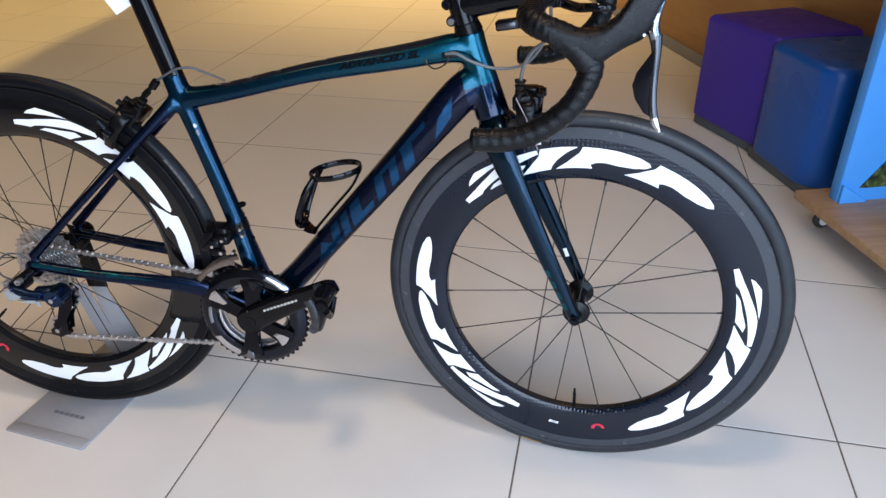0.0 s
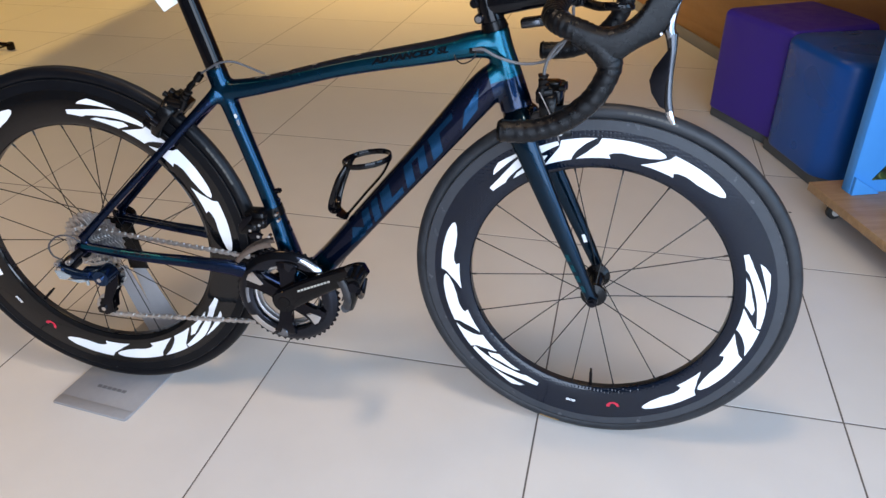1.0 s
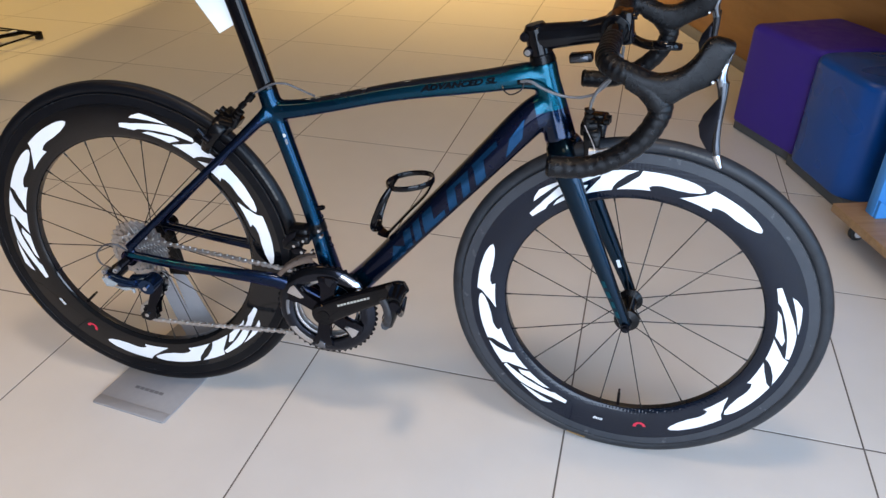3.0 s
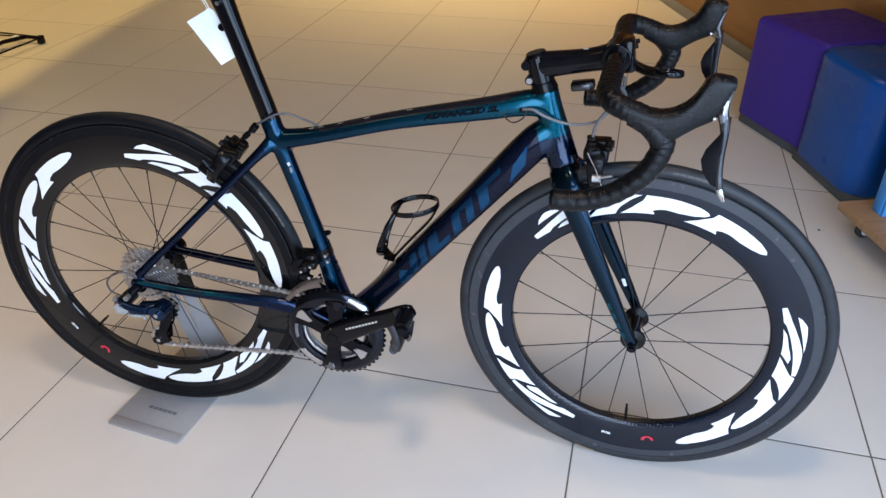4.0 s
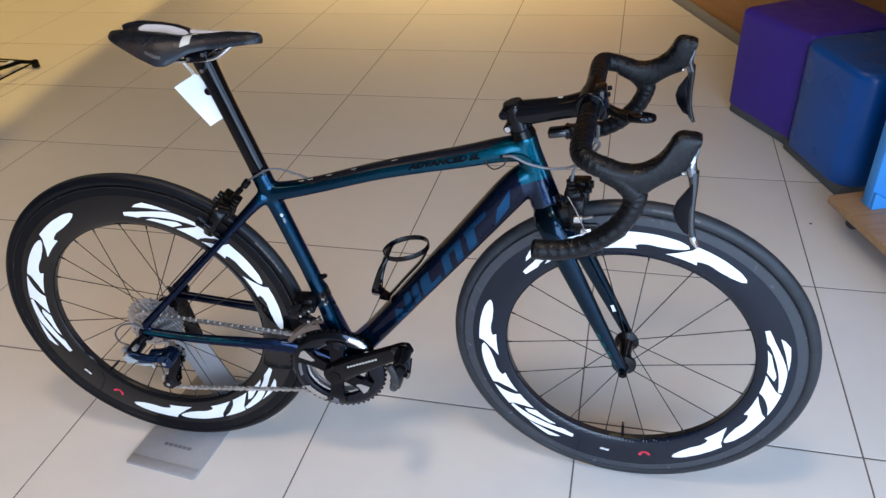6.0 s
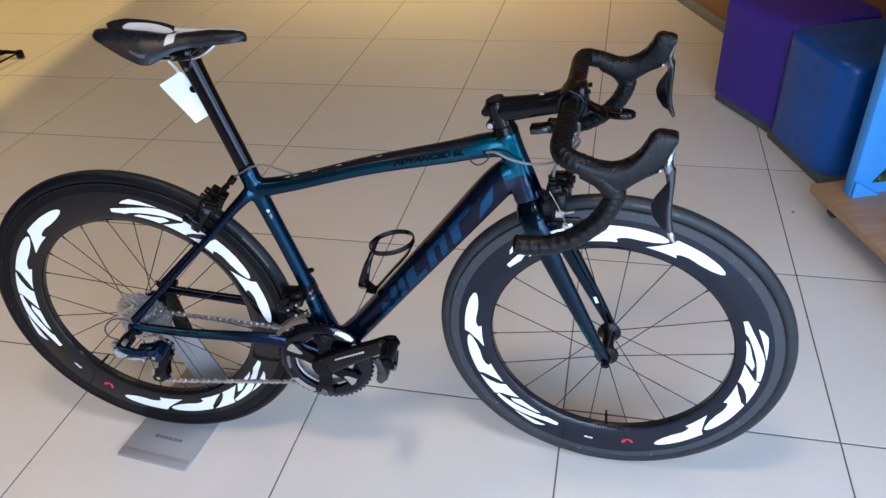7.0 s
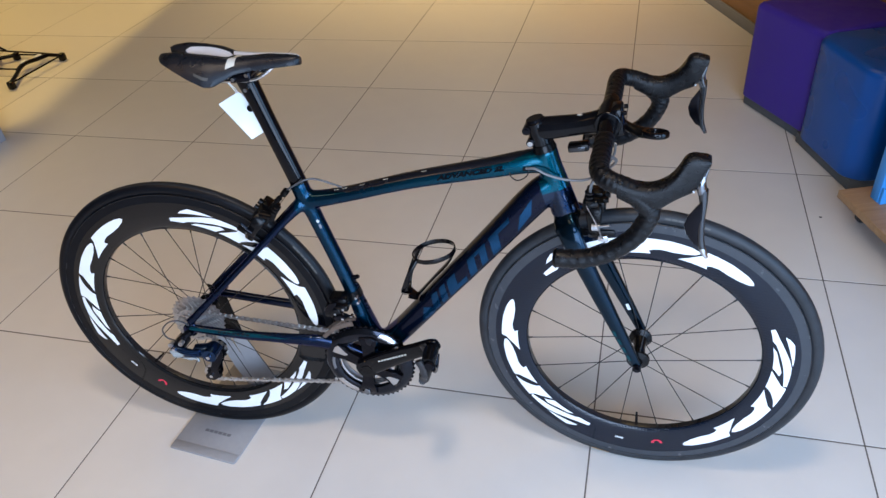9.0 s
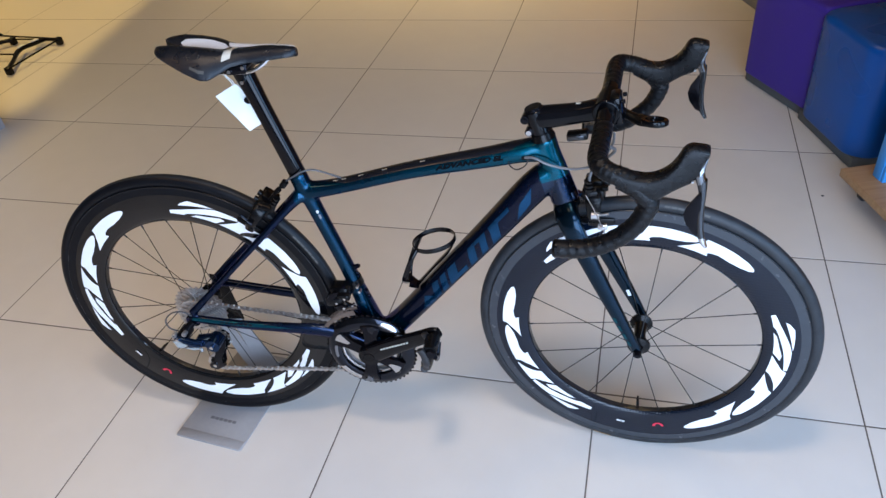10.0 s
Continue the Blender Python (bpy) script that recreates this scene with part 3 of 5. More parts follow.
    bm = sheet([(0, 0.268), (0.3, 0.262), (1.6, 0.2575), (3.6, 0.257), (5.0, 0.261), (5.4, 0.268), (4.2, 0.268), (3.8, 0.263), (2.7, 0.2605), (1.7, 0.263), (1.4, 0.268)], lambda u, v: on_rim(valve + 7.2 + u, v), 1.5, 0.006)
    part("rim_badge", bm, RED_DECAL, w, "red badge")
    # model number beside the valve, upright in the ring
    ang = radians(valve - 9.8)
    up = Vector((-math.cos(ang), 0, -math.sin(ang)))
    along = Vector((-math.sin(ang), 0, math.cos(ang)))
    base = Vector((0.266 * math.cos(ang), -rim_half(0.268) - 0.0014, 0.266 * math.sin(ang)))
    m = Matrix(((along.x, up.x, 0, base.x), (0, 0, -1, base.y), (along.z, up.z, 0, base.z), (0, 0, 0, 1)))
    lettering("808", 0.0058, m, WHITE_DECAL, "model_number", w, 0.2, "white model number", 1.5)
    return w


front_wheel = wheel("front_wheel", FRONT, STEER, (24.4, -110.4, 138.2), -87.4, 18, 3.8, False)
rear_wheel = wheel("rear_wheel", REAR, Matrix.Identity(4), (89.2, -26.8, -157.0), -136, 24, 6.4, True)

# frame: tubes merged into one moulded shell
bm = bmesh.new()
sweep(bm, [(0.273, 0, 0.698, 0.0162, 0.0180), (0.281, 0, 0.668, 0.0165, 0.0178), (0.300, 0, 0.604, 0.0150, 0.0152), (0.344, 0, 0.450, 0.0160, 0.0158), (0.380, 0, 0.305, 0.030, 0.020)], power=2.3)
sweep(bm, [(0.278, 0, 0.6570, 0.016, 0.0185), (0.330, 0, 0.6650, 0.016, 0.0155), (0.384, 0, 0.6768, 0.0165, 0.0142), (0.504, 0, 0.7070, 0.018, 0.0150), (0.647, 0, 0.7340, 0.020, 0.0180), (0.707, 0, 0.7465, 0.021, 0.0200), (0.752, 0, 0.752, 0.020, 0.024)], power=2.6)
sweep(bm, [(0.7455, 0, 0.774, 0.0205, 0.0215), (0.755, 0, 0.742, 0.0200, 0.0215), (0.769, 0, 0.700, 0.0210, 0.0235), (0.785, 0, 0.648, 0.0250, 0.0270)], power=2.1)
sweep(bm, [(0.766, 0, 0.706, 0.020, 0.026), (0.729, 0, 0.674, 0.023, 0.0290), (0.640, 0, 0.570, 0.026, 0.0262), (0.540, 0, 0.454, 0.027, 0.0238), (0.440, 0, 0.339, 0.029, 0.0222), (0.380, 0, 0.282, 0.033, 0.0240)], power=3.0)
rod(bm, (BB.x, -0.043, BB.z), (BB.x, 0.043, BB.z), 0.0270, seg=24)
for s in (-1, 1):
    sweep(bm, [(0.362, 0.030 * s, 0.285, 0.014, 0.020), (0.290, 0.043 * s, 0.328, 0.0105, 0.0160), (0.200, 0.056 * s, 0.345, 0.009, 0.0125), (0.100, 0.063 * s, 0.354, 0.0080, 0.0105), (0.0, 0.066 * s, 0.366, 0.0070, 0.0100), (-0.022, 0.066 * s, 0.366, 0.0060, 0.0110)], power=2.4)
    sweep(bm, [(0.276, 0.010 * s, 0.655, 0.010, 0.014), (0.245, 0.022 * s, 0.628, 0.0080, 0.0098), (0.170, 0.040 * s, 0.556, 0.0066, 0.0075), (0.080, 0.056 * s, 0.470, 0.0062, 0.0072), (-0.012, 0.066 * s, 0.381, 0.0060, 0.0095)], power=2.2)
    rod(bm, (REAR.x, 0.058 * s, REAR.z + 0.002), (REAR.x, 0.069 * s, REAR.z + 0.002), 0.0125, seg=20)
sweep(bm, [(0.232, -0.026, 0.617, 0.006, 0.008), (0.238, 0, 0.622, 0.008, 0.010), (0.232, 0.026, 0.617, 0.006, 0.008)], side=(0, 0, 1))
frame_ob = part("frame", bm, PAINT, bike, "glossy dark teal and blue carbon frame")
mod = frame_ob.modifiers.new("merge", "REMESH")
mod.mode, mod.voxel_size, mod.use_smooth_shade = "VOXEL", 0.0026, True
mod = frame_ob.modifiers.new("fillet", "SMOOTH")
mod.factor, mod.iterations = 0.5, 9


def frame_decal(name, outline, mat, label="", offset=0.0005, axis="y", step=0.012, onto=None, local=None):
    """A painted mark: outline in x and z (or x and y from above), pressed onto the frame."""
    if axis == "y":
        bm_ = sheet(outline, lambda u, v: Vector((u, -0.12, v)), step, step / 2)
    else:
        bm_ = sheet(outline, lambda u, v: Vector((u, v, 0.85)), step, step / 4)
    ob_ = part(name, bm_, mat, bike, label, local)
    md = ob_.modifiers.new("press", "SHRINKWRAP")
    md.target, md.wrap_method, md.offset = onto or frame_ob, "PROJECT", offset
    md.use_project_y, md.use_project_z = axis == "y", axis == "z"
    md.use_positive_direction, md.use_negative_direction = axis == "y", axis == "z"
    return ob_


D0, D1 = Vector((0.432, 0.331)), Vector((0.752, 0.700))   # run of the down tube, x and z
DU = (D1 - D0).normalized()
DN = Vector((-DU.y, DU.x))


def on_tube(u, v):
    p = D0 + DU * u + DN * v
    return (p.x, p.y)


BLOCKS = [
    [(0.085, -0.014), (0.112, -0.020), (0.125, -0.012), (0.110, 0.010), (0.098, -0.004)],
    [(0.118, -0.016), (0.132, -0.018), (0.150, 0.015), (0.136, 0.017)],
    [(0.138, -0.018), (0.152, -0.018), (0.170, 0.016), (0.156, 0.016)],
    [(0.158, -0.018), (0.200, -0.019), (0.206, -0.008), (0.184, -0.008), (0.196, 0.016), (0.176, 0.016)],
    [(0.208, -0.019), (0.224, -0.019), (0.240, 0.010), (0.252, 0.010), (0.236, -0.019), (0.250, -0.019), (0.270, 0.017), (0.228, 0.017)],
    [(0.262, -0.019), (0.280, -0.019), (0.296, 0.010), (0.322, 0.010), (0.326, 0.019), (0.278, 0.018), (0.276, 0.008)],
    [(0.318, -0.018), (0.352, -0.012), (0.372, 0.012), (0.340, 0.004)],
]
for shape in BLOCKS:
    frame_decal("tube_marking", [on_tube(0.085 + 1.30 * (u - 0.085), 0.88 * v) for u, v in shape], TEAL_DECAL, "blue block marking", 0.0009)
# shade of the tube's upper face, painted on as a dark strip
frame_decal("stripe", [(0.335, 0.006), (0.370, 0.0135), (0.50, 0.0150), (0.60, 0.0165), (0.69, 0.017), (0.722, 0.004), (0.722, -0.004), (0.69, -0.017), (0.60, -0.0165), (0.50, -0.0150), (0.370, -0.0135), (0.335, -0.006)], DARK_DECAL, "dark upper face of the tube, shade painted as a strip", axis="z")
for u in (0.345, 0.362, 0.398, 0.445, 0.520):
    frame_decal("top_mark", [(u, -0.006), (u + 0.010, -0.006), (u + 0.010, -0.0035), (u, -0.0035)], SADDLE_BAND, "pale short dash", 0.0009, "z")
frame_decal("badge", [(0.3010, 0.6195), (0.3040, 0.6215), (0.3070, 0.6175), (0.3055, 0.6135), (0.3025, 0.6140)], SADDLE_BAND, "pale shield badge", 0.0006, step=0.004)
frame_decal("badge", [(0.3045, 0.6100), (0.3080, 0.6115), (0.3100, 0.6030), (0.3075, 0.6000), (0.3055, 0.6040)], GREY_PRINT, "grey shield badge", 0.0006, step=0.004)
# highlight along the stay's upper side, painted on as a teal strip
frame_decal("stay_sheen", [(-0.012, 0.368), (0.05, 0.3610), (0.120, 0.3545), (0.215, 0.3490), (0.150, 0.3590), (0.06, 0.3668), (-0.010, 0.3745)], STAY_TEAL, "teal sheen painted along the top of the stay", 0.0005, step=0.01)
for k in range(7):
    u = 0.052 + 0.0105 * k
    z = 0.3642 - 0.088 * (u - 0.052)
    frame_decal("stay_print", [(u, z - 0.0018), (u + 0.0072, z - 0.0024), (u + 0.0084, z + 0.0012), (u + 0.0012, z + 0.0018)], DARK_DECAL, "dark print", 0.0010, step=0.004)
# lettering on the top tube
run = Vector((0.125, 0, 0.0235)).normalized()
up = Vector((-run.z, 0, run.x))
m = Matrix(((run.x, up.x, 0, 0.552), (0, 0, -1, -0.0700), (run.z, up.z, 0, 0.7165), (0, 0, 0, 1)))
letters = lettering("ADVANCED SL", 0.0088, m, LETTER_BLACK, "top_tube_lettering", bike, 0.35, "black slanted lettering", 1.52, 0.075)

md = letters.modifiers.new("press", "SHRINKWRAP")
md.target, md.wrap_method, md.offset, md.use_project_y, md.use_negative_direction = frame_ob, "PROJECT", 0.0015, True, False

# seatpost, clamp and saddle
bm = swept([(0.277, 0, 0.688, 0.0140, 0.0165), (0.262, 0, 0.742, 0.0138, 0.0165), (0.238, 0, 0.826, 0.0138, 0.0165), (0.2245, 0, 0.874, 0.0150, 0.0175), (0.2175, 0, 0.898, 0.0160, 0.0190), (0.2150, 0, 0.910, 0.0170, 0.0200)], power=2.5)
post = part("seatpost", bm, BLACK_GLOSS, bike, "glossy black carbon seatpost")
bm = bmesh.new()
box(bm, (-0.022, -0.026, -0.010), (0.020, 0.026, 0.006), 0.004, pose(0.216, 0, 0.917, 0, -4))
rod(bm, (0.203, -0.023, 0.914), (0.203, 0.023, 0.914), 0.008), rod(bm, (0.230, -0.023, 0.920), (0.230, 0.023, 0.920), 0.007)
clamp = part("seat_clamp", bm, BLACK_METAL, post, "black saddle clamp")
bm = bmesh.new()
rod(bm, (0.2135, -0.008, 0.8515), (0.2135, 0.008, 0.8515), 0.0065, seg=14), rod(bm, (0.2135, 0, 0.8515), (0.228, 0, 0.858), 0.006, seg=10)
part("binder_bolt", bm, BLACK_METAL, post)
for x, z in ((0.203, 0.914), (0.230, 0.921), (0.222, 0.894)):
    bm = bmesh.new()
    rod(bm, (x, -0.029, z), (x, -0.015, z), 0.0034, seg=12)
    part("bolt", bm, POLISHED, post, "small silver bolt")
SX = [0.0, 0.03, 0.12, 0.25, 0.36, 0.42, 0.48, 0.55, 0.65, 0.80, 0.93, 0.985, 1.0]
SW = [0.030, 0.042, 0.057, 0.066, 0.068, 0.064, 0.051, 0.037, 0.028, 0.0225, 0.0175, 0.012, 0.006]
SZ = [0.961, 0.964, 0.966, 0.963, 0.959, 0.955, 0.951, 0.950, 0.949, 0.949, 0.948, 0.946, 0.943]
SD = [0.006, 0.010, 0.018, 0.032, 0.042, 0.040, 0.030, 0.021, 0.017, 0.015, 0.012, 0.010, 0.006]


def saddle_at(s, a, lift=0.0):
    s = min(max(s, 0.0), 1.0)
    hw, zt, dr = (float(np.interp(s, SX, q)) for q in (SW, SZ, SD))
    x = 0.0755 + 0.247 * s + 0.034 * max(0.0, 1 - abs(a) / 0.5) * max(0.0, 1 - s / 0.25)
    dip = -0.015 * math.exp(-(a / 0.26) ** 2) * max(0.0, 1 - s / 0.75)
    y = hw * math.copysign(min(1.0, abs(a)) ** 0.85, a)
    z = zt + dip - dr * abs(a) ** 3.2 + lift
    return Vector((x, y, z))


SADDLE_TURN = Matrix.Translation((0.215, 0, 0.92)) @ Matrix.Rotation(radians(1), 4, "Z") @ Matrix.Translation((-0.215, 0, -0.92))
bm = bmesh.new()
ns, na = 44, 26
top = [[bm.verts.new(saddle_at(i / ns, -1 + 2 * j / na)) for j in range(na + 1)] for i in range(ns + 1)]
low = [[bm.verts.new(saddle_at(i / ns, (-1 + 2 * j / na) * 0.985) - Vector((0, 0, 0.004 + 0.009 * (1 - abs(-1 + 2 * j / na) ** 4)))) for j in range(na + 1)] for i in range(ns + 1)]
for i in range(ns):
    for j in range(na):
        bm.faces.new((top[i][j], top[i + 1][j], top[i + 1][j + 1], top[i][j + 1]))
        bm.faces.new((low[i][j], low[i][j + 1], low[i + 1][j + 1], low[i + 1][j]))
for i in range(ns):
    for j in (0, na):
        bm.faces.new((top[i][j], low[i][j], low[i + 1][j], top[i + 1][j]))
for j in range(na):
    for i in (0, ns):
        bm.faces.new((top[i][j], top[i][j + 1], low[i][j + 1], low[i][j]))
saddle = part("saddle", bm, SADDLE, bike, "black saddle with a white centre channel and beige band", SADDLE_TURN)


def saddle_patch(name, outline, mat, label):
    part(name, sheet(outline, lambda u, v: saddle_at(u, v, 0.0009), 0.02, 0.06), mat, saddle, label)


saddle_patch("channel", [(0.06, -0.14), (0.16, -0.20), (0.32, -0.18), (0.46, -0.10), (0.50, 0.08), (0.46, 0.20), (0.30, 0.24), (0.14, 0.22), (0.06, 0.16)], SADDLE_WHITE, "white centre channel")
saddle_patch("stripe", [(0.50, 0.10), (0.60, 0.02), (0.80, 0.05), (0.96, -0.05), (1.0, 0.05), (0.97, 0.30), (0.80, 0.42), (0.60, 0.40), (0.48, 0.34)], SADDLE_WHITE, "white stripe to the nose")
saddle_patch("band", [(0.500, -0.82), (0.510, -0.20), (0.53, 0.16), (0.575, 0.10), (0.562, -0.20), (0.555, -0.82)], SADDLE_BAND, "beige band across")
saddle_patch("print", [(0.30, -0.87), (0.40, -0.89), (0.395, -0.935), (0.30, -0.915)], TYRE_PRINT, "grey print on the flank")
for s in (-1, 1):
    part("rail", wire([(0.296, 0.008 * s, 0.936), (0.280, 0.014 * s, 0.934), (0.262, 0.020 * s, 0.922), (0.245, 0.022 * s, 0.9135), (0.220, 0.022 * s, 0.9105), (0.165, 0.022 * s, 0.9105), (0.135, 0.026 * s, 0.918), (0.115, 0.030 * s, 0.934)], 0.0036), POLISHED, saddle, "silver saddle rail")

# fork, headset and stem turn with the front wheel
bm = bmesh.new()
for s in (-1, 1):
    sweep(bm, [(0.786, 0.012 * s, 0.640, 0.016, 0.024), (0.799, 0.036 * s, 0.622, 0.0125, 0.0225), (0.822, 0.044 * s, 0.575, 0.0105, 0.0195), (0.866, 0.049 * s, 0.484, 0.0090, 0.0165), (0.910, 0.053 * s, 0.395, 0.0080, 0.0130), (0.934, 0.054 * s, 0.346, 0.0075, 0.0105), (0.941, 0.054 * s, 0.330, 0.0070, 0.0100)], power=2.6)
    rod(bm, (0.940, 0.049 * s, 0.3347), (0.940, 0.058 * s, 0.3347), 0.0105, seg=20)
sweep(bm, [(0.792, -0.036, 0.622, 0.014, 0.020), (0.789, 0, 0.634, 0.018, 0.026), (0.792, 0.036, 0.622, 0.014, 0.020)], side=(0, 0, 1))
rod(bm, (0.789, 0, 0.634), (0.7865, 0, 0.645), 0.0255, 0.0255, seg=24)
fork = part("fork", bm, FORK_PAINT, bike, "glossy dark blue carbon fork", STEER)
mod = fork.modifiers.new("merge", "REMESH")
mod.mode, mod.voxel_size, mod.use_smooth_shade = "VOXEL", 0.0024, True
mod = fork.modifiers.new("fillet", "SMOOTH")
mod.factor, mod.iterations = 0.5, 8
for k in range(4):
    x, z = 0.886 + 0.010 * k, 0.420 - 0.019 * k
    frame_decal("fork_marking", [(x, z), (x + 0.007, z + 0.002), (x + 0.013, z - 0.010), (x + 0.006, z - 0.012)], STAY_TEAL, "", 0.0007, step=0.006, onto=fork, local=STEER)
bm = bmesh.new()
plate(bm, [(x, z) for x, z in ((0.903, 0.405), (0.909, 0.407), (0.915, 0.392), (0.909, 0.390))], 0.0445, 0.0455)
part("fork_label", bm, WHITE_DECAL, fork, "small white label")
bm = bmesh.new()
rod(bm, (0.940, -0.058, 0.3347), (0.940, -0.066, 0.3347), 0.0085, seg=16), rod(bm, (0.940, -0.066, 0.3347), (0.940, -0.070, 0.3347), 0.0045, seg=12)
part("axle_nut", bm, BLACK_METAL, fork, "black skewer nut")
bm = bmesh.new()
rod(bm, HEAD + AXIS * -0.002, HEAD + AXIS * 0.010, 0.0220, 0.0190, seg=28), rod(bm, HEAD + AXIS * 0.010, HEAD + AXIS * 0.016, 0.0180, 0.0180, seg=28)
part("headset", bm, BLACK_SATIN, bike, "black headset spacer", STEER)

bm = bmesh.new()
s0, s1 = HEAD + AXIS * 0.010, HEAD + AXIS * 0.055
rod(bm, s0, s1, 0.0190, 0.0185, seg=28)
sweep(bm, [(0.735, 0, 0.811, 0.0185, 0.0205), (0.765, 0, 0.8165, 0.0180, 0.0190), (0.815, 0, 0.8265, 0.0165, 0.0175), (0.853, 0, 0.8365, 0.0200, 0.0210)], power=2.6, seg=20)
rod(bm, (0.853, -0.022, 0.837), (0.853, 0.022, 0.837), 0.0225, seg=28)
box(bm, (-0.008, -0.020, -0.024), (0.010, 0.020, 0.024), 0.004, pose(0.868, 0, 0.839, 0, -10))
stem = part("stem", bm, STEM_BLACK, bike, "black alloy stem", STEER)
mod = stem.modifiers.new("soften", "BEVEL")
mod.width, mod.segments, mod.angle_limit = 0.0025, 2, radians(50)
bm = bmesh.new()
rod(bm, s1, s1 + AXIS * 0.004, 0.0170, 0.0150, seg=28)
part("top_cap", bm, BLACK_METAL, stem)
for h in (0.022, 0.046):
    p = HEAD + AXIS * h + Vector((-0.015, 0, -0.006))
    bm = bmesh.new()
    rod(bm, p + Vector((0, -0.017, 0)), p + Vector((0, 0.017, 0)), 0.0075, seg=16)
    c = part("clamp_ear", bm, BLACK_METAL, stem)
    bm = bmesh.new()
    rod(bm, p + Vector((0, -0.020, 0)), p + Vector((0, -0.016, 0)), 0.0048 if h < 0.03 else 0.004, seg=16)
    part("bolt", bm, POLISHED if h < 0.03 else BLACK_METAL, c, "bright clamp bolt" if h < 0.03 else "")
for y in (-0.013, 0.013):
    for dz in (-0.016, 0.016):
        bm = bmesh.new()
        rod(bm, (0.876, y, 0.8395 + dz), (0.882, y, 0.8405 + dz), 0.0036, seg=10)
        part("faceplate_bolt", bm, BLACK_METAL, stem)
part("stem_marking", boxed((0.801, -0.003, 0.8420), (0.809, 0.003, 0.8430), 0.0), SADDLE_BAND, stem, "small white mark")
bm = boxed((-0.018, -0.014, -0.007), (0.018, 0.006, 0.007), 0.003, pose(0.807, -0.010, 0.790, 0, -10))
junction = part("junction_box", bm, BLACK_SATIN, bike, "black shifting junction box under the stem", STEER)
part("junction_face", boxed((-0.015, -0.0155, -0.004), (0.012, -0.0138, 0.004), 0.0005, pose(0.807, -0.010, 0.790, 0, -10)), LEVER_DARK, junction)

# out-front computer mount
bm = bmesh.new()
rod(bm, (0.853, 0.026, 0.837), (0.853, 0.040, 0.837), 0.0195, seg=28)
sweep(bm, [(0.858, 0.033, 0.826, 0.008, 0.011), (0.876, 0.031, 0.814, 0.009, 0.0075), (0.896, 0.020, 0.8105, 0.012, 0.0055), (0.914, 0.006, 0.8130, 0.015, 0.0050), (0.924, 0.001, 0.8145, 0.014, 0.0045)], power=2.8)
mount = part("computer_mount", bm, BLACK_SATIN, bike, "black out-front computer mount", STEER)
bm = revolve(bmesh.new(), [(0.0085, -0.004), (0.0180, -0.005), (0.0195, -0.003), (0.0195, 0.003), (0.0180, 0.005), (0.0130, 0.005), (0.0120, 0.001), (0.0085, 0.001)], (0, 0, 0), 32)
bmesh.ops.transform(bm, matrix=pose(0.930, 0, 0.8155, 90 - 10, 0, 0) @ Matrix.Diagonal((1.18, 1, 0.95, 1)), verts=bm.verts)
part("mount_ring", bm, BLACK_GLOSS, mount)

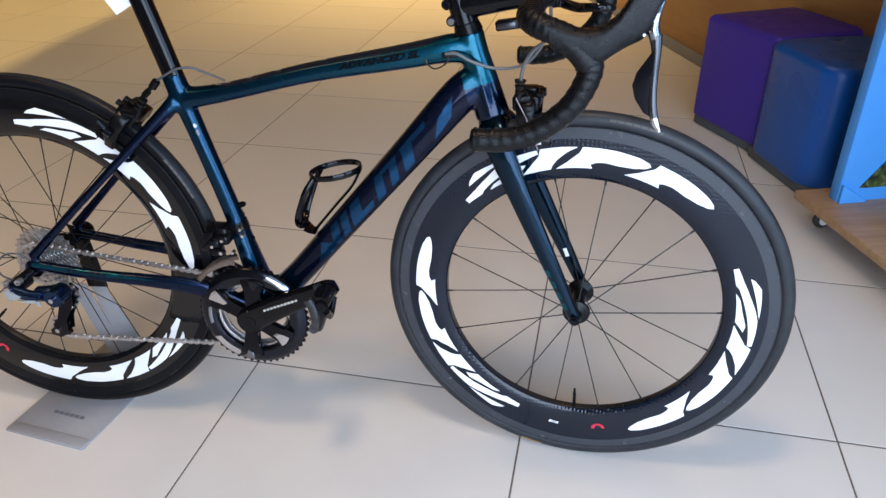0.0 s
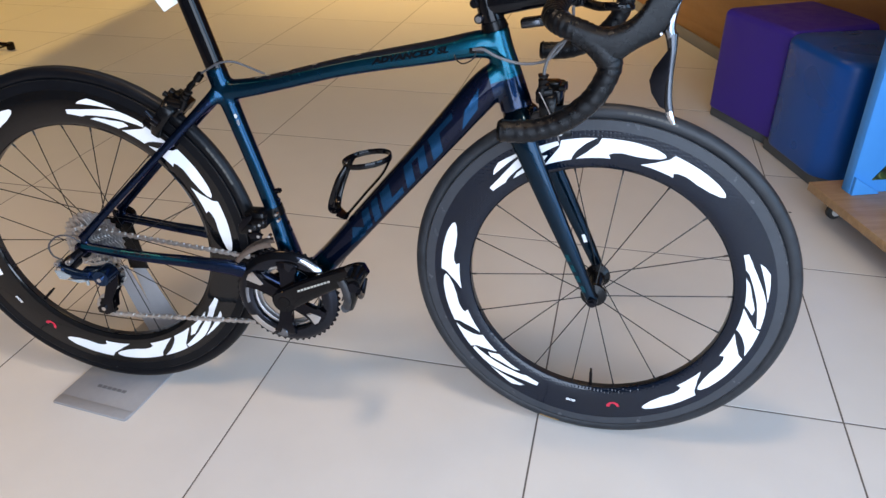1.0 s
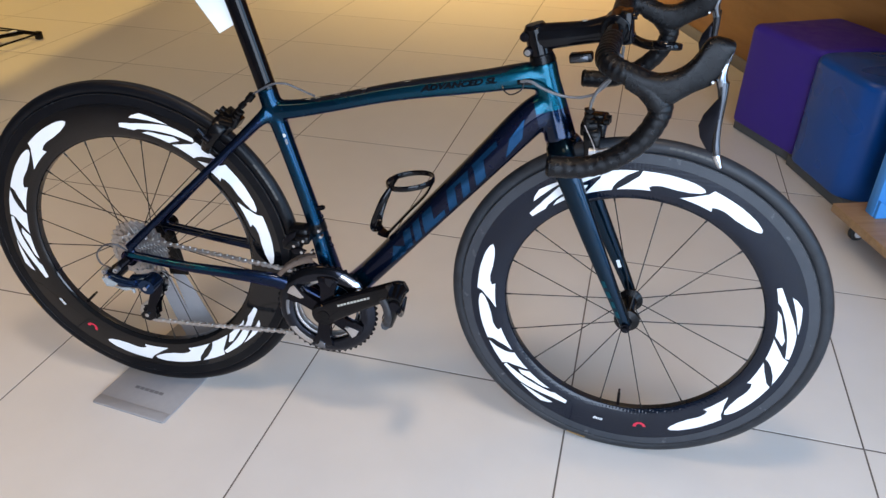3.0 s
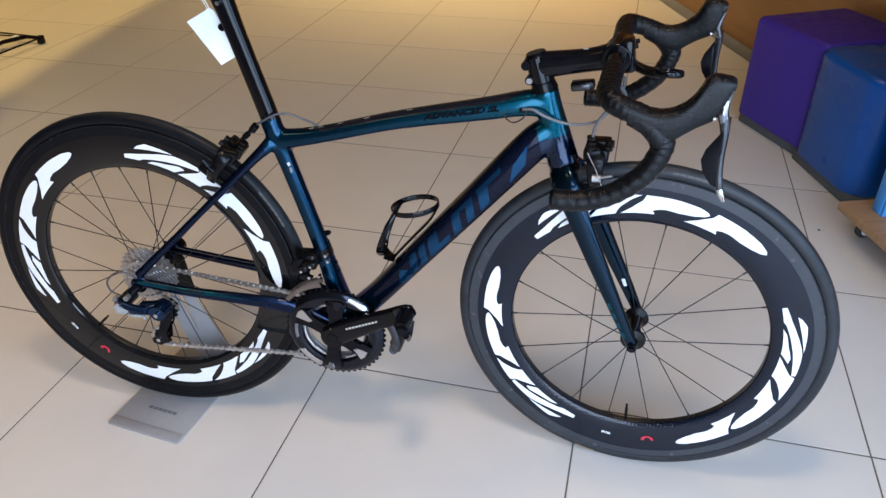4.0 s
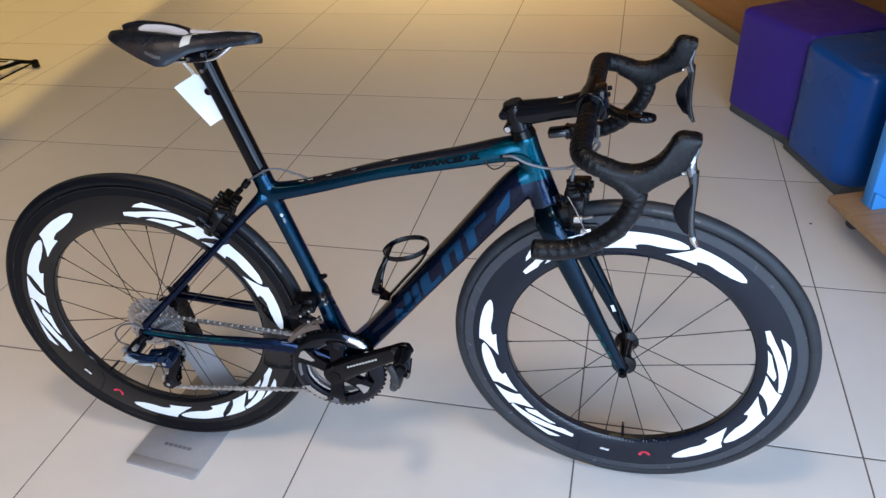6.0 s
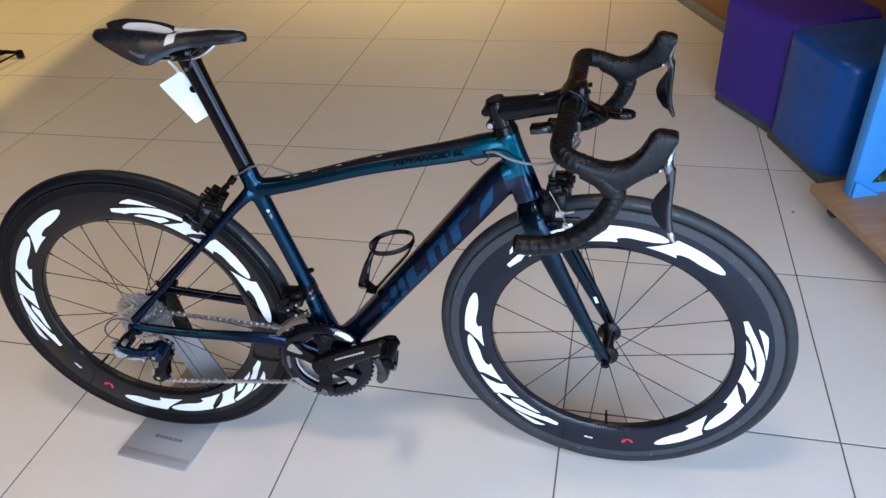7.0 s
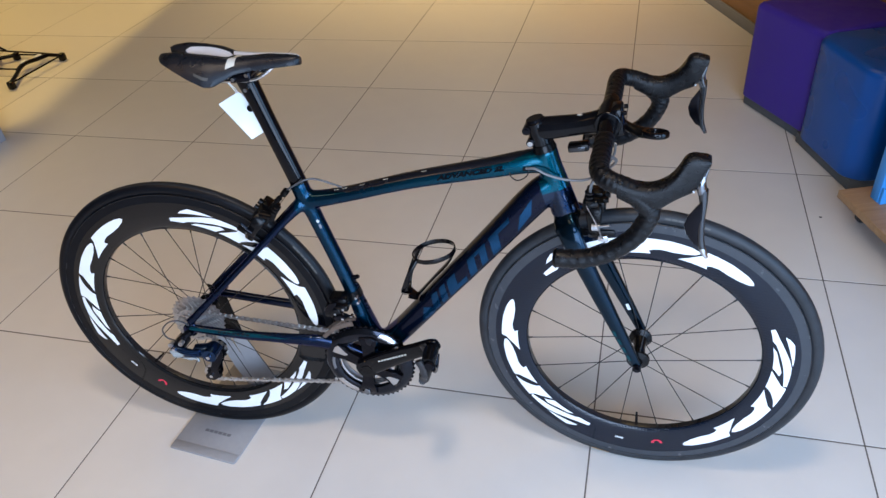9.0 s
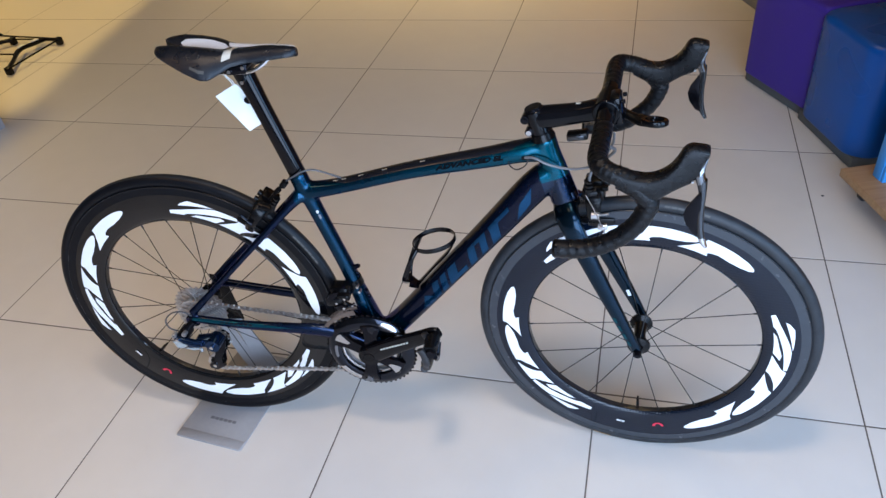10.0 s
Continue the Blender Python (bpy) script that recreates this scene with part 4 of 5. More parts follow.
# handlebar
bm = bmesh.new()
sweep(bm, [(0.853, -0.075, 0.838, 0.0135, 0.0135), (0.853, -0.03, 0.837, 0.0158, 0.0158), (0.853, 0.03, 0.837, 0.0158, 0.0158), (0.853, 0.075, 0.838, 0.0135, 0.0135)], side=(0, 0, 1), seg=24)
BAR_TURN = Matrix.Translation((0.853, 0, 0.837)) @ Matrix.Rotation(radians(1.4), 4, "Z") @ Matrix.Rotation(radians(1.2), 4, "X") @ Matrix.Translation((-0.853, 0, -0.837))
bar = part("handlebar", bm, BLACK_GLOSS, bike, "compact black drop handlebar with taped drops", STEER @ BAR_TURN)
for s in (-1, 1):
    run = [(0.853, 0.062, 0.8365), (0.853, 0.110, 0.8370), (0.853, 0.150, 0.8370), (0.858, 0.172, 0.8355), (0.872, 0.182, 0.8305), (0.895, 0.185, 0.8235), (0.918, 0.186, 0.8135), (0.932, 0.187, 0.7960), (0.932, 0.188, 0.7750), (0.9150, 0.190, 0.7395), (0.8800, 0.192, 0.7075), (0.8400, 0.194, 0.6905), (0.7960, 0.195, 0.6865)]
    rr = 0.0146
    wrap = lambda i, an, s=s: 1 + 0.085 * ((i / 4.6 + s * an / (2 * math.pi)) % 1.0)
    tape = part("bar_tape", swept([(x, y * s, z, rr, rr) for x, y, z in run], seg=28, per=13, side=(0, 1, 0.25), ripple=wrap), TAPE, bar, "wound black bar tape")
    bm = bmesh.new()
    rod(bm, (0.7965, 0.195 * s, 0.6870), (0.7915, 0.195 * s, 0.6868), 0.0168, 0.0135, seg=24)
    part("bar_plug", bm, BLACK_SATIN, bar)
    # shifter: hood, blade and paddle
    bm = loft([(0.884, 0.8395, 0.884, 0.8095, 0.185 * s, 0.0158), (0.905, 0.8330, 0.9050, 0.7990, 0.185 * s, 0.0170), (0.926, 0.8310, 0.9270, 0.7900, 0.185 * s, 0.0172), (0.9435, 0.8365, 0.9440, 0.7925, 0.1845 * s, 0.0168), (0.9585, 0.8480, 0.9570, 0.8020, 0.183 * s, 0.0162), (0.9675, 0.8620, 0.9720, 0.8120, 0.181 * s, 0.0154), (0.9740, 0.8755, 0.9840, 0.8180, 0.179 * s, 0.0150), (0.9830, 0.8815, 0.9905, 0.8225, 0.178 * s, 0.0148), (0.9945, 0.8808, 0.9980, 0.8340, 0.177 * s, 0.0142), (1.0040, 0.8785, 1.0030, 0.8540, 0.176 * s, 0.0134), (1.0095, 0.8755, 1.0085, 0.8655, 0.1755 * s, 0.0120)], 3.2, 28)
    hood = part("shifter", bm, HOOD, bar, "black rubber shifter hood")
    bm = swept([(0.900, 0.1855 * s, 0.818, 0.0165, 0.0140), (0.916, 0.186 * s, 0.808, 0.0172, 0.0160), (0.928, 0.187 * s, 0.795, 0.0166, 0.0160), (0.9305, 0.1875 * s, 0.786, 0.0150, 0.0150)], power=2.2, seg=24)
    part("hood_collar", bm, HOOD, hood)
    bm = swept([(1.0080, 0.1768 * s, 0.8690, 0.0085, 0.0022), (1.0045, 0.1772 * s, 0.858, 0.0100, 0.0036), (1.0015, 0.1785 * s, 0.846, 0.0105, 0.0050), (1.0000, 0.181 * s, 0.834, 0.0105, 0.0072), (1.0045, 0.183 * s, 0.820, 0.0082, 0.0070)], power=2.6, seg=14)
    part("lever_cap", bm, LEVER, hood, "bright alloy lever head")
    bm = swept([(1.0035, 0.183 * s, 0.827, 0.0082, 0.0078), (1.0065, 0.186 * s, 0.806, 0.0066, 0.0056), (1.0072, 0.189 * s, 0.780, 0.0052, 0.0048), (1.0090, 0.192 * s, 0.754, 0.0048, 0.0048), (1.0125, 0.194 * s, 0.735, 0.0050, 0.0050), (1.0200, 0.195 * s, 0.718, 0.0040, 0.0030)], power=2.6, seg=14)
    part("lever_blade", bm, LEVER_DARK, hood, "dark alloy brake lever blade")
    bm = swept([(1.0130, 0.1945 * s, 0.7330, 0.0050, 0.0052), (1.0165, 0.1952 * s, 0.7245, 0.0050, 0.0046), (1.0210, 0.1955 * s, 0.7165, 0.0042, 0.0028)], seg=10)
    part("lever_tip", bm, POLISHED, hood, "polished lever tip")
    bm = bmesh.new()
    outline = [(1.0040, 0.814), (0.9960, 0.800), (0.9870, 0.785), (0.9835, 0.770), (0.9880, 0.754), (1.0000, 0.737), (1.0100, 0.732), (1.0085, 0.760), (1.0060, 0.800)]
    plate(bm, outline, 0.1890 * s, 0.1940 * s, 0.0012)
    part("shift_paddle", bm, BLACK_METAL, hood, "dark shift paddle")
    bm = bmesh.new()
    rod(bm, (0.9905, 0.160 * s, 0.829), (0.9905, 0.1940 * s, 0.829), 0.0018, seg=12)
    part("pivot_pin", bm, SILVER, hood)


# ---- brakes ----
def caliper(name, m, label, bx, bz, run):
    bm = bmesh.new()
    box(bm, (-0.014, -0.030, -0.002), (0.016, 0.026, 0.018), 0.003)
    box(bm, (-0.008, -0.012, 0.012), (0.012, 0.010, 0.024), 0.002)
    for s, h in ((-1, 0.012), (1, 0.007)):
        sweep(bm, [(0.001, 0.020 * s, h, 0.012, 0.009), (0.002, 0.036 * s, h - 0.008, 0.011, 0.007), (0.002, 0.037 * s, -0.026, 0.009, 0.005), (0.0, 0.026 * s, -0.048, 0.008, 0.005)], side=(1, 0, 0), power=4.0)
    c = part(name, bm, BLACK_SATIN, bike, label, m)
    bm = bmesh.new()
    rod(bm, (0.010 + bx, -0.040, 0.052 + bz), (0.006 + bx, -0.040, 0.026 + bz), 0.0044, seg=14)
    for h in (0.056, 0.049, 0.042):
        rod(bm, (0.0105 + bx, -0.040, h + 0.002 + bz), (0.010 + bx, -0.040, h - 0.002 + bz), 0.0066, 0.0056, seg=14)
    sweep(bm, [(0.006 + bx, -0.038, 0.032 + bz, 0.006, 0.006), (0.004, -0.032, 0.018, 0.008, 0.008)], smooth=False)
    part("barrel_adjuster", bm, BLACK_SATIN, c, "ribbed black barrel adjuster")
    if run:
        part("brake_cable", wire([(0.006 + bx, -0.047, 0.036 + bz)] + [(x_, y_ - 0.009, z_) for x_, y_, z_ in run], 0.0007), GUIDE_STEEL, c, "bare steel brake cable")
        x, y, z = run[-2]
        y -= 0.007
        bm = boxed((x - 0.006, y - 0.003, z - 0.005), (x + 0.007, y + 0.004, z + 0.005), 0.0015)
        rod(bm, (x, y - 0.006, z), (x, y - 0.002, z), 0.0034, seg=12)
        part("cable_pinch", bm, POLISHED, c, "silver cable pinch bolt")
    for s in (-1, 1):
        b_ = part("pad_holder", boxed((-0.026, 0.0155 * s - 0.004, -0.055), (0.028, 0.0155 * s + 0.004, -0.043), 0.003), BLACK_SATIN, c)
        part("brake_pad", boxed((-0.024, 0.0140 * s - 0.0003, -0.053), (0.026, 0.0140 * s + 0.0006, -0.045), 0.0), GREY_METAL, b_)
    for y, z, r in ((-0.0, 0.016, 0.006), (-0.024, 0.020, 0.0045)):
        bm = bmesh.new()
        rod(bm, (0.014, y, z), (0.021, y, z), r, seg=14)
        part("pivot_bolt", bm, BLACK_SATIN, c)
    bm = bmesh.new()
    rod(bm, (0.0, -0.046, -0.018), (0.010, -0.046, -0.018), 0.006, seg=12)
    rod(bm, (0.004, -0.046, -0.018), (0.024, -0.050, -0.010), 0.0022, seg=8)
    part("quick_release", bm, SILVER if name == "front_brake" else BLACK_METAL, c, "release lever")
    return c


caliper("front_brake", STEER @ pose(0.838, 0, 0.672, 0, -4, 0) @ Matrix.Diagonal((1.3, 1.12, 1.1, 1)), "black dual-pivot front brake caliper", -0.0125, -0.014, [(0.005, -0.044, -0.003), (0.0146, -0.046, -0.034), (0.0177, -0.046, -0.046)])
REAR_M = Matrix(((-0.788, 0, 0.616, 0.1915), (0, 1, 0, 0), (0.616, 0, 0.788, 0.6250), (0, 0, 0, 1))) @ Matrix.Diagonal((1.15, 1.1, 1.1, 1))
caliper("rear_brake", REAR_M, "black dual-pivot rear brake caliper", -0.022, 0.0, [])

# cables
part("front_brake_hose", wire([(0.834, -0.045, 0.714), (0.833, -0.045, 0.726), (0.838, -0.046, 0.745), (0.850, -0.050, 0.765), (0.866, -0.060, 0.781), (0.876, -0.082, 0.806), (0.868, -0.112, 0.830)], 0.0026), CABLE_GREY, bike, "grey front brake housing", STEER)
part("shift_wire", wire([(0.714, -0.0215, 0.7445), (0.730, -0.027, 0.747), (0.752, -0.030, 0.737), (0.782, -0.030, 0.7285), (0.810, -0.032, 0.729), (0.832, -0.036, 0.738), (0.850, -0.044, 0.760), (0.862, -0.058, 0.792), (0.862, -0.080, 0.822)], 0.0023), CABLE_GREY, bike, "grey shift wire into the frame")
part("brake_housing", wire([(0.720, -0.019, 0.748), (0.716, -0.027, 0.733), (0.700, -0.028, 0.724), (0.688, -0.024, 0.729), (0.684, -0.018, 0.736)], 0.0012), CABLE_BLACK, bike, "short loop of black cable")
part("rear_brake_housing", wire([(0.362, -0.004, 0.690), (0.338, -0.006, 0.700), (0.312, -0.010, 0.710), (0.290, -0.017, 0.709), (0.272, -0.021, 0.700), (0.255, -0.021, 0.690)], 0.0019), CABLE, bike, "dark rear brake housing")
bm = bmesh.new()
rod(bm, (0.258, -0.021, 0.692), (0.214, -0.024, 0.650), 0.0036, seg=12), rod(bm, (0.256, -0.021, 0.690), (0.247, -0.021, 0.680), 0.0066, seg=14), rod(bm, (0.240, -0.022, 0.674), (0.232, -0.0225, 0.667), 0.0054, seg=14)
part("cable_stop", bm, BLACK_SATIN, bike)
bm = boxed((0.708, -0.0225, 0.739), (0.732, -0.019, 0.747), 0.0015, None)
part("cable_port", bm, BLACK_SATIN, bike)

# ---- bottle cage ----
bm = bmesh.new()
ring_c = Vector((0.529, 0, 0.546))
nx, nz = 0.985, 0.172
ring = []
for k in range(97):
    a = 2 * math.pi * k / 96
    ring.append((ring_c.x + nx * 0.043 * math.cos(a), 0.0375 * math.sin(a), ring_c.z + nz * 0.043 * math.cos(a), 0.0052, 0.0017))
sweep(bm, ring, seg=10, side=(-nz, 0, nx), smooth=False, power=3)
cage = part("bottle_cage", bm, BLACK_GLOSS, bike, "glossy black carbon bottle cage")
part("cage_spine", swept([(0.570, 0, 0.548, 0.010, 0.0025), (0.555, 0, 0.520, 0.010, 0.0025), (0.525, 0, 0.484, 0.009, 0.0025), (0.500, 0, 0.4535, 0.009, 0.0025), (0.484, 0, 0.434, 0.011, 0.003)], seg=10), BLACK_GLOSS, cage)
for s in (-1, 1):
    part("cage_arm", swept([(0.498, 0.026 * s, 0.540, 0.002, 0.0042), (0.486, 0.034 * s, 0.520, 0.002, 0.0048), (0.474, 0.033 * s, 0.490, 0.002, 0.0052), (0.466, 0.026 * s, 0.466, 0.002, 0.006), (0.464, 0.014 * s, 0.450, 0.002, 0.008), (0.470, 0.0, 0.442, 0.003, 0.009)], seg=8), BLACK_GLOSS, cage)
part("cage_foot", swept([(0.470, 0.0, 0.442, 0.020, 0.003), (0.478, 0, 0.436, 0.016, 0.003), (0.488, 0, 0.432, 0.012, 0.003)], seg=10), BLACK_GLOSS, cage)
for x, z in ((0.366, 0.478), (0.374, 0.414), (0.363, 0.446)):
    bm = bmesh.new()
    d = Vector((0.95, 0, 0.30))
    p = Vector((x, 0, z)) - d * 0.016
    rod(bm, p, p + d * 0.012, 0.0050, seg=12), rod(bm, p + d * 0.012, p + d * 0.015, 0.0034, seg=12)
    part("cage_bolt", bm, BLACK_METAL, bike)


# ---- drivetrain ----
def gear(bm, centre, r_in, r_out, teeth, tooth, y0, y1):
    """A toothed ring in the x, z plane."""
    k = teeth * 4
    rows = []
    for i in range(k):
        a = 2 * math.pi * i / k
        ro = r_out + (tooth if i % 4 in (0, 1) else 0.0)
        a2 = a + (0.25 if i % 4 == 0 else -0.25 if i % 4 == 1 else 0) * 2 * math.pi / k
        rows.append([bm.verts.new((centre[0] + r * math.cos(q), y, centre[2] + r * math.sin(q))) for r, q, y in ((r_in, a, y0), (ro, a2, y0), (ro, a2, y1), (r_in, a, y1))])
    for i in range(k):
        p, q = rows[i], rows[(i + 1) % k]
        for j in range(4):
            bm.faces.new((p[j], p[(j + 1) % 4], q[(j + 1) % 4], q[j]))
    return bm


RING = [(0.0665, -0.0460), (0.0678, -0.0520), (0.0785, -0.0562), (0.0900, -0.0538), (0.0960, -0.0480), (0.0955, -0.0440), (0.0670, -0.0440)]


def ring_strip(deg0, deg1, r0, r1, lean=0.0):
    """A thin strip for a glint on the face of the outer chainring; its ends lean by some degrees."""
    bm_, rows = bmesh.new(), []
    for i in range(13):
        row = []
        for j in range(5):
            r = r0 + (r1 - r0) * j / 4
            an = radians(deg0 + (deg1 - deg0) * i / 12 + lean * j / 4)
            y = float(np.interp(r, [q[0] for q in RING[:5]], [q[1] for q in RING[:5]])) - 0.0006
            row.append(bm_.verts.new((BB.x + r * math.cos(an), y, BB.z + r * math.sin(an))))
        rows.append(row)
    for q0, q1 in zip(rows, rows[1:]):
        for j in range(4):
            bm_.faces.new((q0[j], q0[j + 1], q1[j + 1], q1[j]))
    return bm_


bm = gear(bmesh.new(), BB, 0.0840, 0.0965, 50, 0.0042, -0.0465, -0.0425)
crankset = part("crankset", bm, BLACK_METAL, bike, "dark grey alloy crankset with polished edges")
part("outer_chainring", revolve(bmesh.new(), RING, BB, 120), GREY_METAL, crankset, "hollow grey outer chainring")
bm = gear(bmesh.new(), BB, 0.0560, 0.0660, 34, 0.0038, -0.0385, -0.0355)
part("inner_chainring", bm, STEEL, crankset, "bare steel inner chainring")
bm = revolve(bmesh.new(), [(0.0618, -0.0455), (0.0645, -0.0462), (0.0645, -0.0440), (0.0618, -0.0440)], BB, 96)
part("ring_lip", bm, POLISHED, crankset, "bright machined inner lip")
for deg in (83, 149, -97, -31):
    side_a = [(0.010, 0.017), (0.026, 0.0120), (0.042, 0.0098), (0.056, 0.0112), (0.066, 0.0155), (0.075, 0.0225)]
    rim = [(0.0785, 0.012), (0.0795, 0.0), (0.0785, -0.012)]
    o = side_a + rim + [(u, -v) for u, v in side_a[::-1]]
    c_, s_ = math.cos(radians(deg)), math.sin(radians(deg))
    bm = plate(bmesh.new(), [(BB.x + u * c_ - v * s_, BB.z + u * s_ + v * c_) for u, v in o], -0.0590, -0.0470, 0.0028)
    part("spider_arm", bm, BLACK_METAL, crankset)
# arm ends catch the light unevenly, so each has its own brightness
for deg, mat, u0, u1 in ((149, POLISHED, 0.050, 0.083), (-97, LEVER, 0.066, 0.084), (-31, POLISHED, 0.046, 0.074), (83, GREY_METAL, 0.060, 0.080)):
    c_, s_ = math.cos(radians(deg)), math.sin(radians(deg))
    o = [(u0, -0.006), (u0 + 0.010, -0.0085), (u1 - 0.004, -0.0175), (u1, -0.008), (u1 - 0.001, 0.006), (u1 - 0.012, 0.004), (u0 + 0.004, 0.001)]
    bm = plate(bmesh.new(), [(BB.x + u * c_ - v * s_, BB.z + u * s_ + v * c_) for u, v in o], -0.0602, -0.0588, 0.0004)
    part("arm_edge", bm, mat, crankset, "arm end, brightness set per arm for its glint")
# bright strips laid where the ring's bevel mirrors the lamps
part("ring_glint", ring_strip(43, 70, 0.0850, 0.0945, -4), POLISHED, crankset, "glint on the ring, set as a bright strip")
part("ring_glint", ring_strip(213, 249, 0.0760, 0.0880, -3), POLISHED, crankset, "glint on the ring, set as a bright strip")
part("ring_glint", ring_strip(165, 190, 0.0740, 0.0800, 2), LEVER, crankset, "dimmer glint on the ring, set as a strip")
bm = swept([(0.374, -0.0600, 0.2810, 0.0090, 0.0235), (0.400, -0.0635, 0.2985, 0.0085, 0.0228), (0.440, -0.0670, 0.3215, 0.0080, 0.0208), (0.490, -0.0715, 0.3470, 0.0075, 0.0178), (0.524, -0.0740, 0.3640, 0.0075, 0.0165), (0.537, -0.0740, 0.3705, 0.0060, 0.0105)], power=3.2, seg=24)
revolve(bm, [(0.0050, -0.0700), (0.0215, -0.0695), (0.0245, -0.0660), (0.0250, -0.0520), (0.0050, -0.0520)], BB, 40)
arm = part("crank_arm", bm, BLACK_GLOSS, crankset, "glossy black crank arm")
ca = Vector((0.070, 0, 0.0320)).normalized()
for k in range(10):
    p = Vector((0.4035, -0.0726 - 0.00060 * k, 0.3095)) + ca * (0.0073 * k)
    bm = plate(bmesh.new(), [(0, -0.0019), (0.0050, -0.0019), (0.0058, 0.0019), (0.0008, 0.0019)], -0.0004, 0.0004)
    bmesh.ops.transform(bm, matrix=Matrix.Translation(p) @ Matrix.Rotation(-math.atan2(ca.z, ca.x), 4, "Y"), verts=bm.verts)
    part("arm_print", bm, SADDLE_BAND, arm, "pale print bar")
bm = bmesh.new()
rod(bm, (BB.x, -0.0715, BB.z), (BB.x, -0.0680, BB.z), 0.0110, 0.0125, seg=24)
part("axle_cap", bm, BLACK_SATIN, crankset)
bm = swept([(0.374, 0.060, 0.281, 0.008, 0.022), (0.300, 0.066, 0.240, 0.008, 0.016), (0.222, 0.070, 0.197, 0.007, 0.014)], power=2.6)
part("far_crank_arm", bm, BLACK_METAL, crankset, "near-black crank arm")


def pedal(x, z, y, s):
    """A clipless road pedal hanging nose down at x, z; s is the side it points to."""
    bm = bmesh.new()
    rod(bm, (x, y, z), (x, y + 0.060 * s, z), 0.0095, 0.0070, seg=18)
    rod(bm, (x - 0.002, y + 0.016 * s, z + 0.004), (x - 0.002, y + 0.058 * s, z + 0.004), 0.0150, 0.0140, seg=22)
    sweep(bm, [(x - 0.001, y + 0.036 * s, z + 0.016, 0.021, 0.013), (x - 0.006, y + 0.037 * s, z - 0.008, 0.024, 0.0135), (x - 0.010, y + 0.038 * s, z - 0.030, 0.021, 0.0115), (x - 0.014, y + 0.038 * s, z - 0.050, 0.015, 0.0085)], power=3, seg=16)
    p = part("pedal", bm, BLACK_SATIN, crankset, "black clipless road pedal")
    for off, w in ((0.013, 0.0042), (0.061, 0.0046)):
        rows = [(x - 0.020, z + 0.014), (x - 0.013, z - 0.002), (x - 0.010, z - 0.022), (x - 0.013, z - 0.034), (x - 0.015, z - 0.046)]
        bm = swept([(u, y + (off + (0.036 - off) * 0.35 * max(0, k - 2) / 2) * s, v, w, 0.0072) for k, (u, v) in enumerate(rows)], power=3, seg=12)
        part("pedal_rail", bm, PEDAL_GREY, p, "scuffed grey side rail")
    bm = swept([(x - 0.017, y + 0.018 * s, z - 0.044, 0.008, 0.0080), (x - 0.018, y + 0.037 * s, z - 0.050, 0.010, 0.0085), (x - 0.017, y + 0.056 * s, z - 0.044, 0.008, 0.0080)], side=(1, 0, 0), seg=14)
    part("pedal_nose", bm, PEDAL_GREY, p, "worn grey nose bridge")
    bm = swept([(x + 0.010, y + 0.014 * s, z - 0.006, 0.004, 0.006), (x + 0.008, y + 0.037 * s, z - 0.026, 0.005, 0.007), (x + 0.010, y + 0.060 * s, z - 0.006, 0.004, 0.006)], side=(1, 0, 0), seg=12)
    part("pedal_claw", bm, BLACK_METAL, p, "rear spring claw")
    part("pedal_plate", boxed((-0.0012, -0.018, -0.020), (0.0012, 0.018, 0.020), 0.0008, pose(x - 0.0165, y + 0.037 * s, z - 0.012, 0, 18, 0)), PEDAL_GREY, p, "worn grey body plate")
    bm = bmesh.new()
    rod(bm, (x, y + 0.060 * s, z + 0.002), (x, y + 0.0635 * s, z + 0.002), 0.0105, 0.0090, seg=18)
    part("end_cap", bm, BLACK_METAL, p)


pedal(0.529, 0.366, -0.078, -1)
pedal(0.222, 0.197, 0.076, 1)

sizes = [30, 28, 25, 23, 21, 19, 17, 15, 14, 12, 11]
cassette = None
for k, teeth in enumerate(sizes):
    r = teeth * 0.0127 / (2 * math.pi)
    y = -0.0185 - 0.0037 * k
    bm = gear(bmesh.new(), REAR, max(0.012, r - 0.014), r - 0.002, teeth, 0.0042, y - 0.0009, y + 0.0009)
    if cassette is None:
        cassette = part("cassette", bm, STEEL, bike, "bright steel eleven-speed cassette")
    else:
        part("sprocket", bm, STEEL, cassette)
bm = bmesh.new()
rod(bm, (REAR.x, -0.060, REAR.z), (REAR.x, -0.018, REAR.z), 0.0165, 0.0180, seg=24)
part("lockring", bm, BLACK_METAL, cassette)

# rear derailleur
bm = bmesh.new()
sweep(bm, [(-0.012, -0.070, 0.362, 0.006, 0.008), (-0.026, -0.076, 0.350, 0.007, 0.009), (-0.036, -0.084, 0.342, 0.008, 0.010)], power=2.4)
rod(bm, (-0.034, -0.098, 0.338), (-0.034, -0.066, 0.338), 0.0135, seg=18)
der = part("rear_derailleur", bm, BLACK_METAL, bike, "black and silver electronic rear derailleur")
bm = swept([(-0.050, -0.096, 0.337, 0.006, 0.008), (-0.034, -0.100, 0.332, 0.007, 0.0105), (-0.008, -0.101, 0.326, 0.007, 0.0100), (0.012, -0.098, 0.325, 0.006, 0.008)], power=2.8)
part("linkage", bm, LINK_BLUE, der, "blue-grey alloy linkage arm")
part("linkage_facet", plate(bmesh.new(), [(-0.050, 0.337), (-0.040, 0.337), (-0.018, 0.327), (-0.030, 0.319), (-0.044, 0.319)], -0.1105, -0.1065, 0.0008), FACET, der, "bright silver facet")
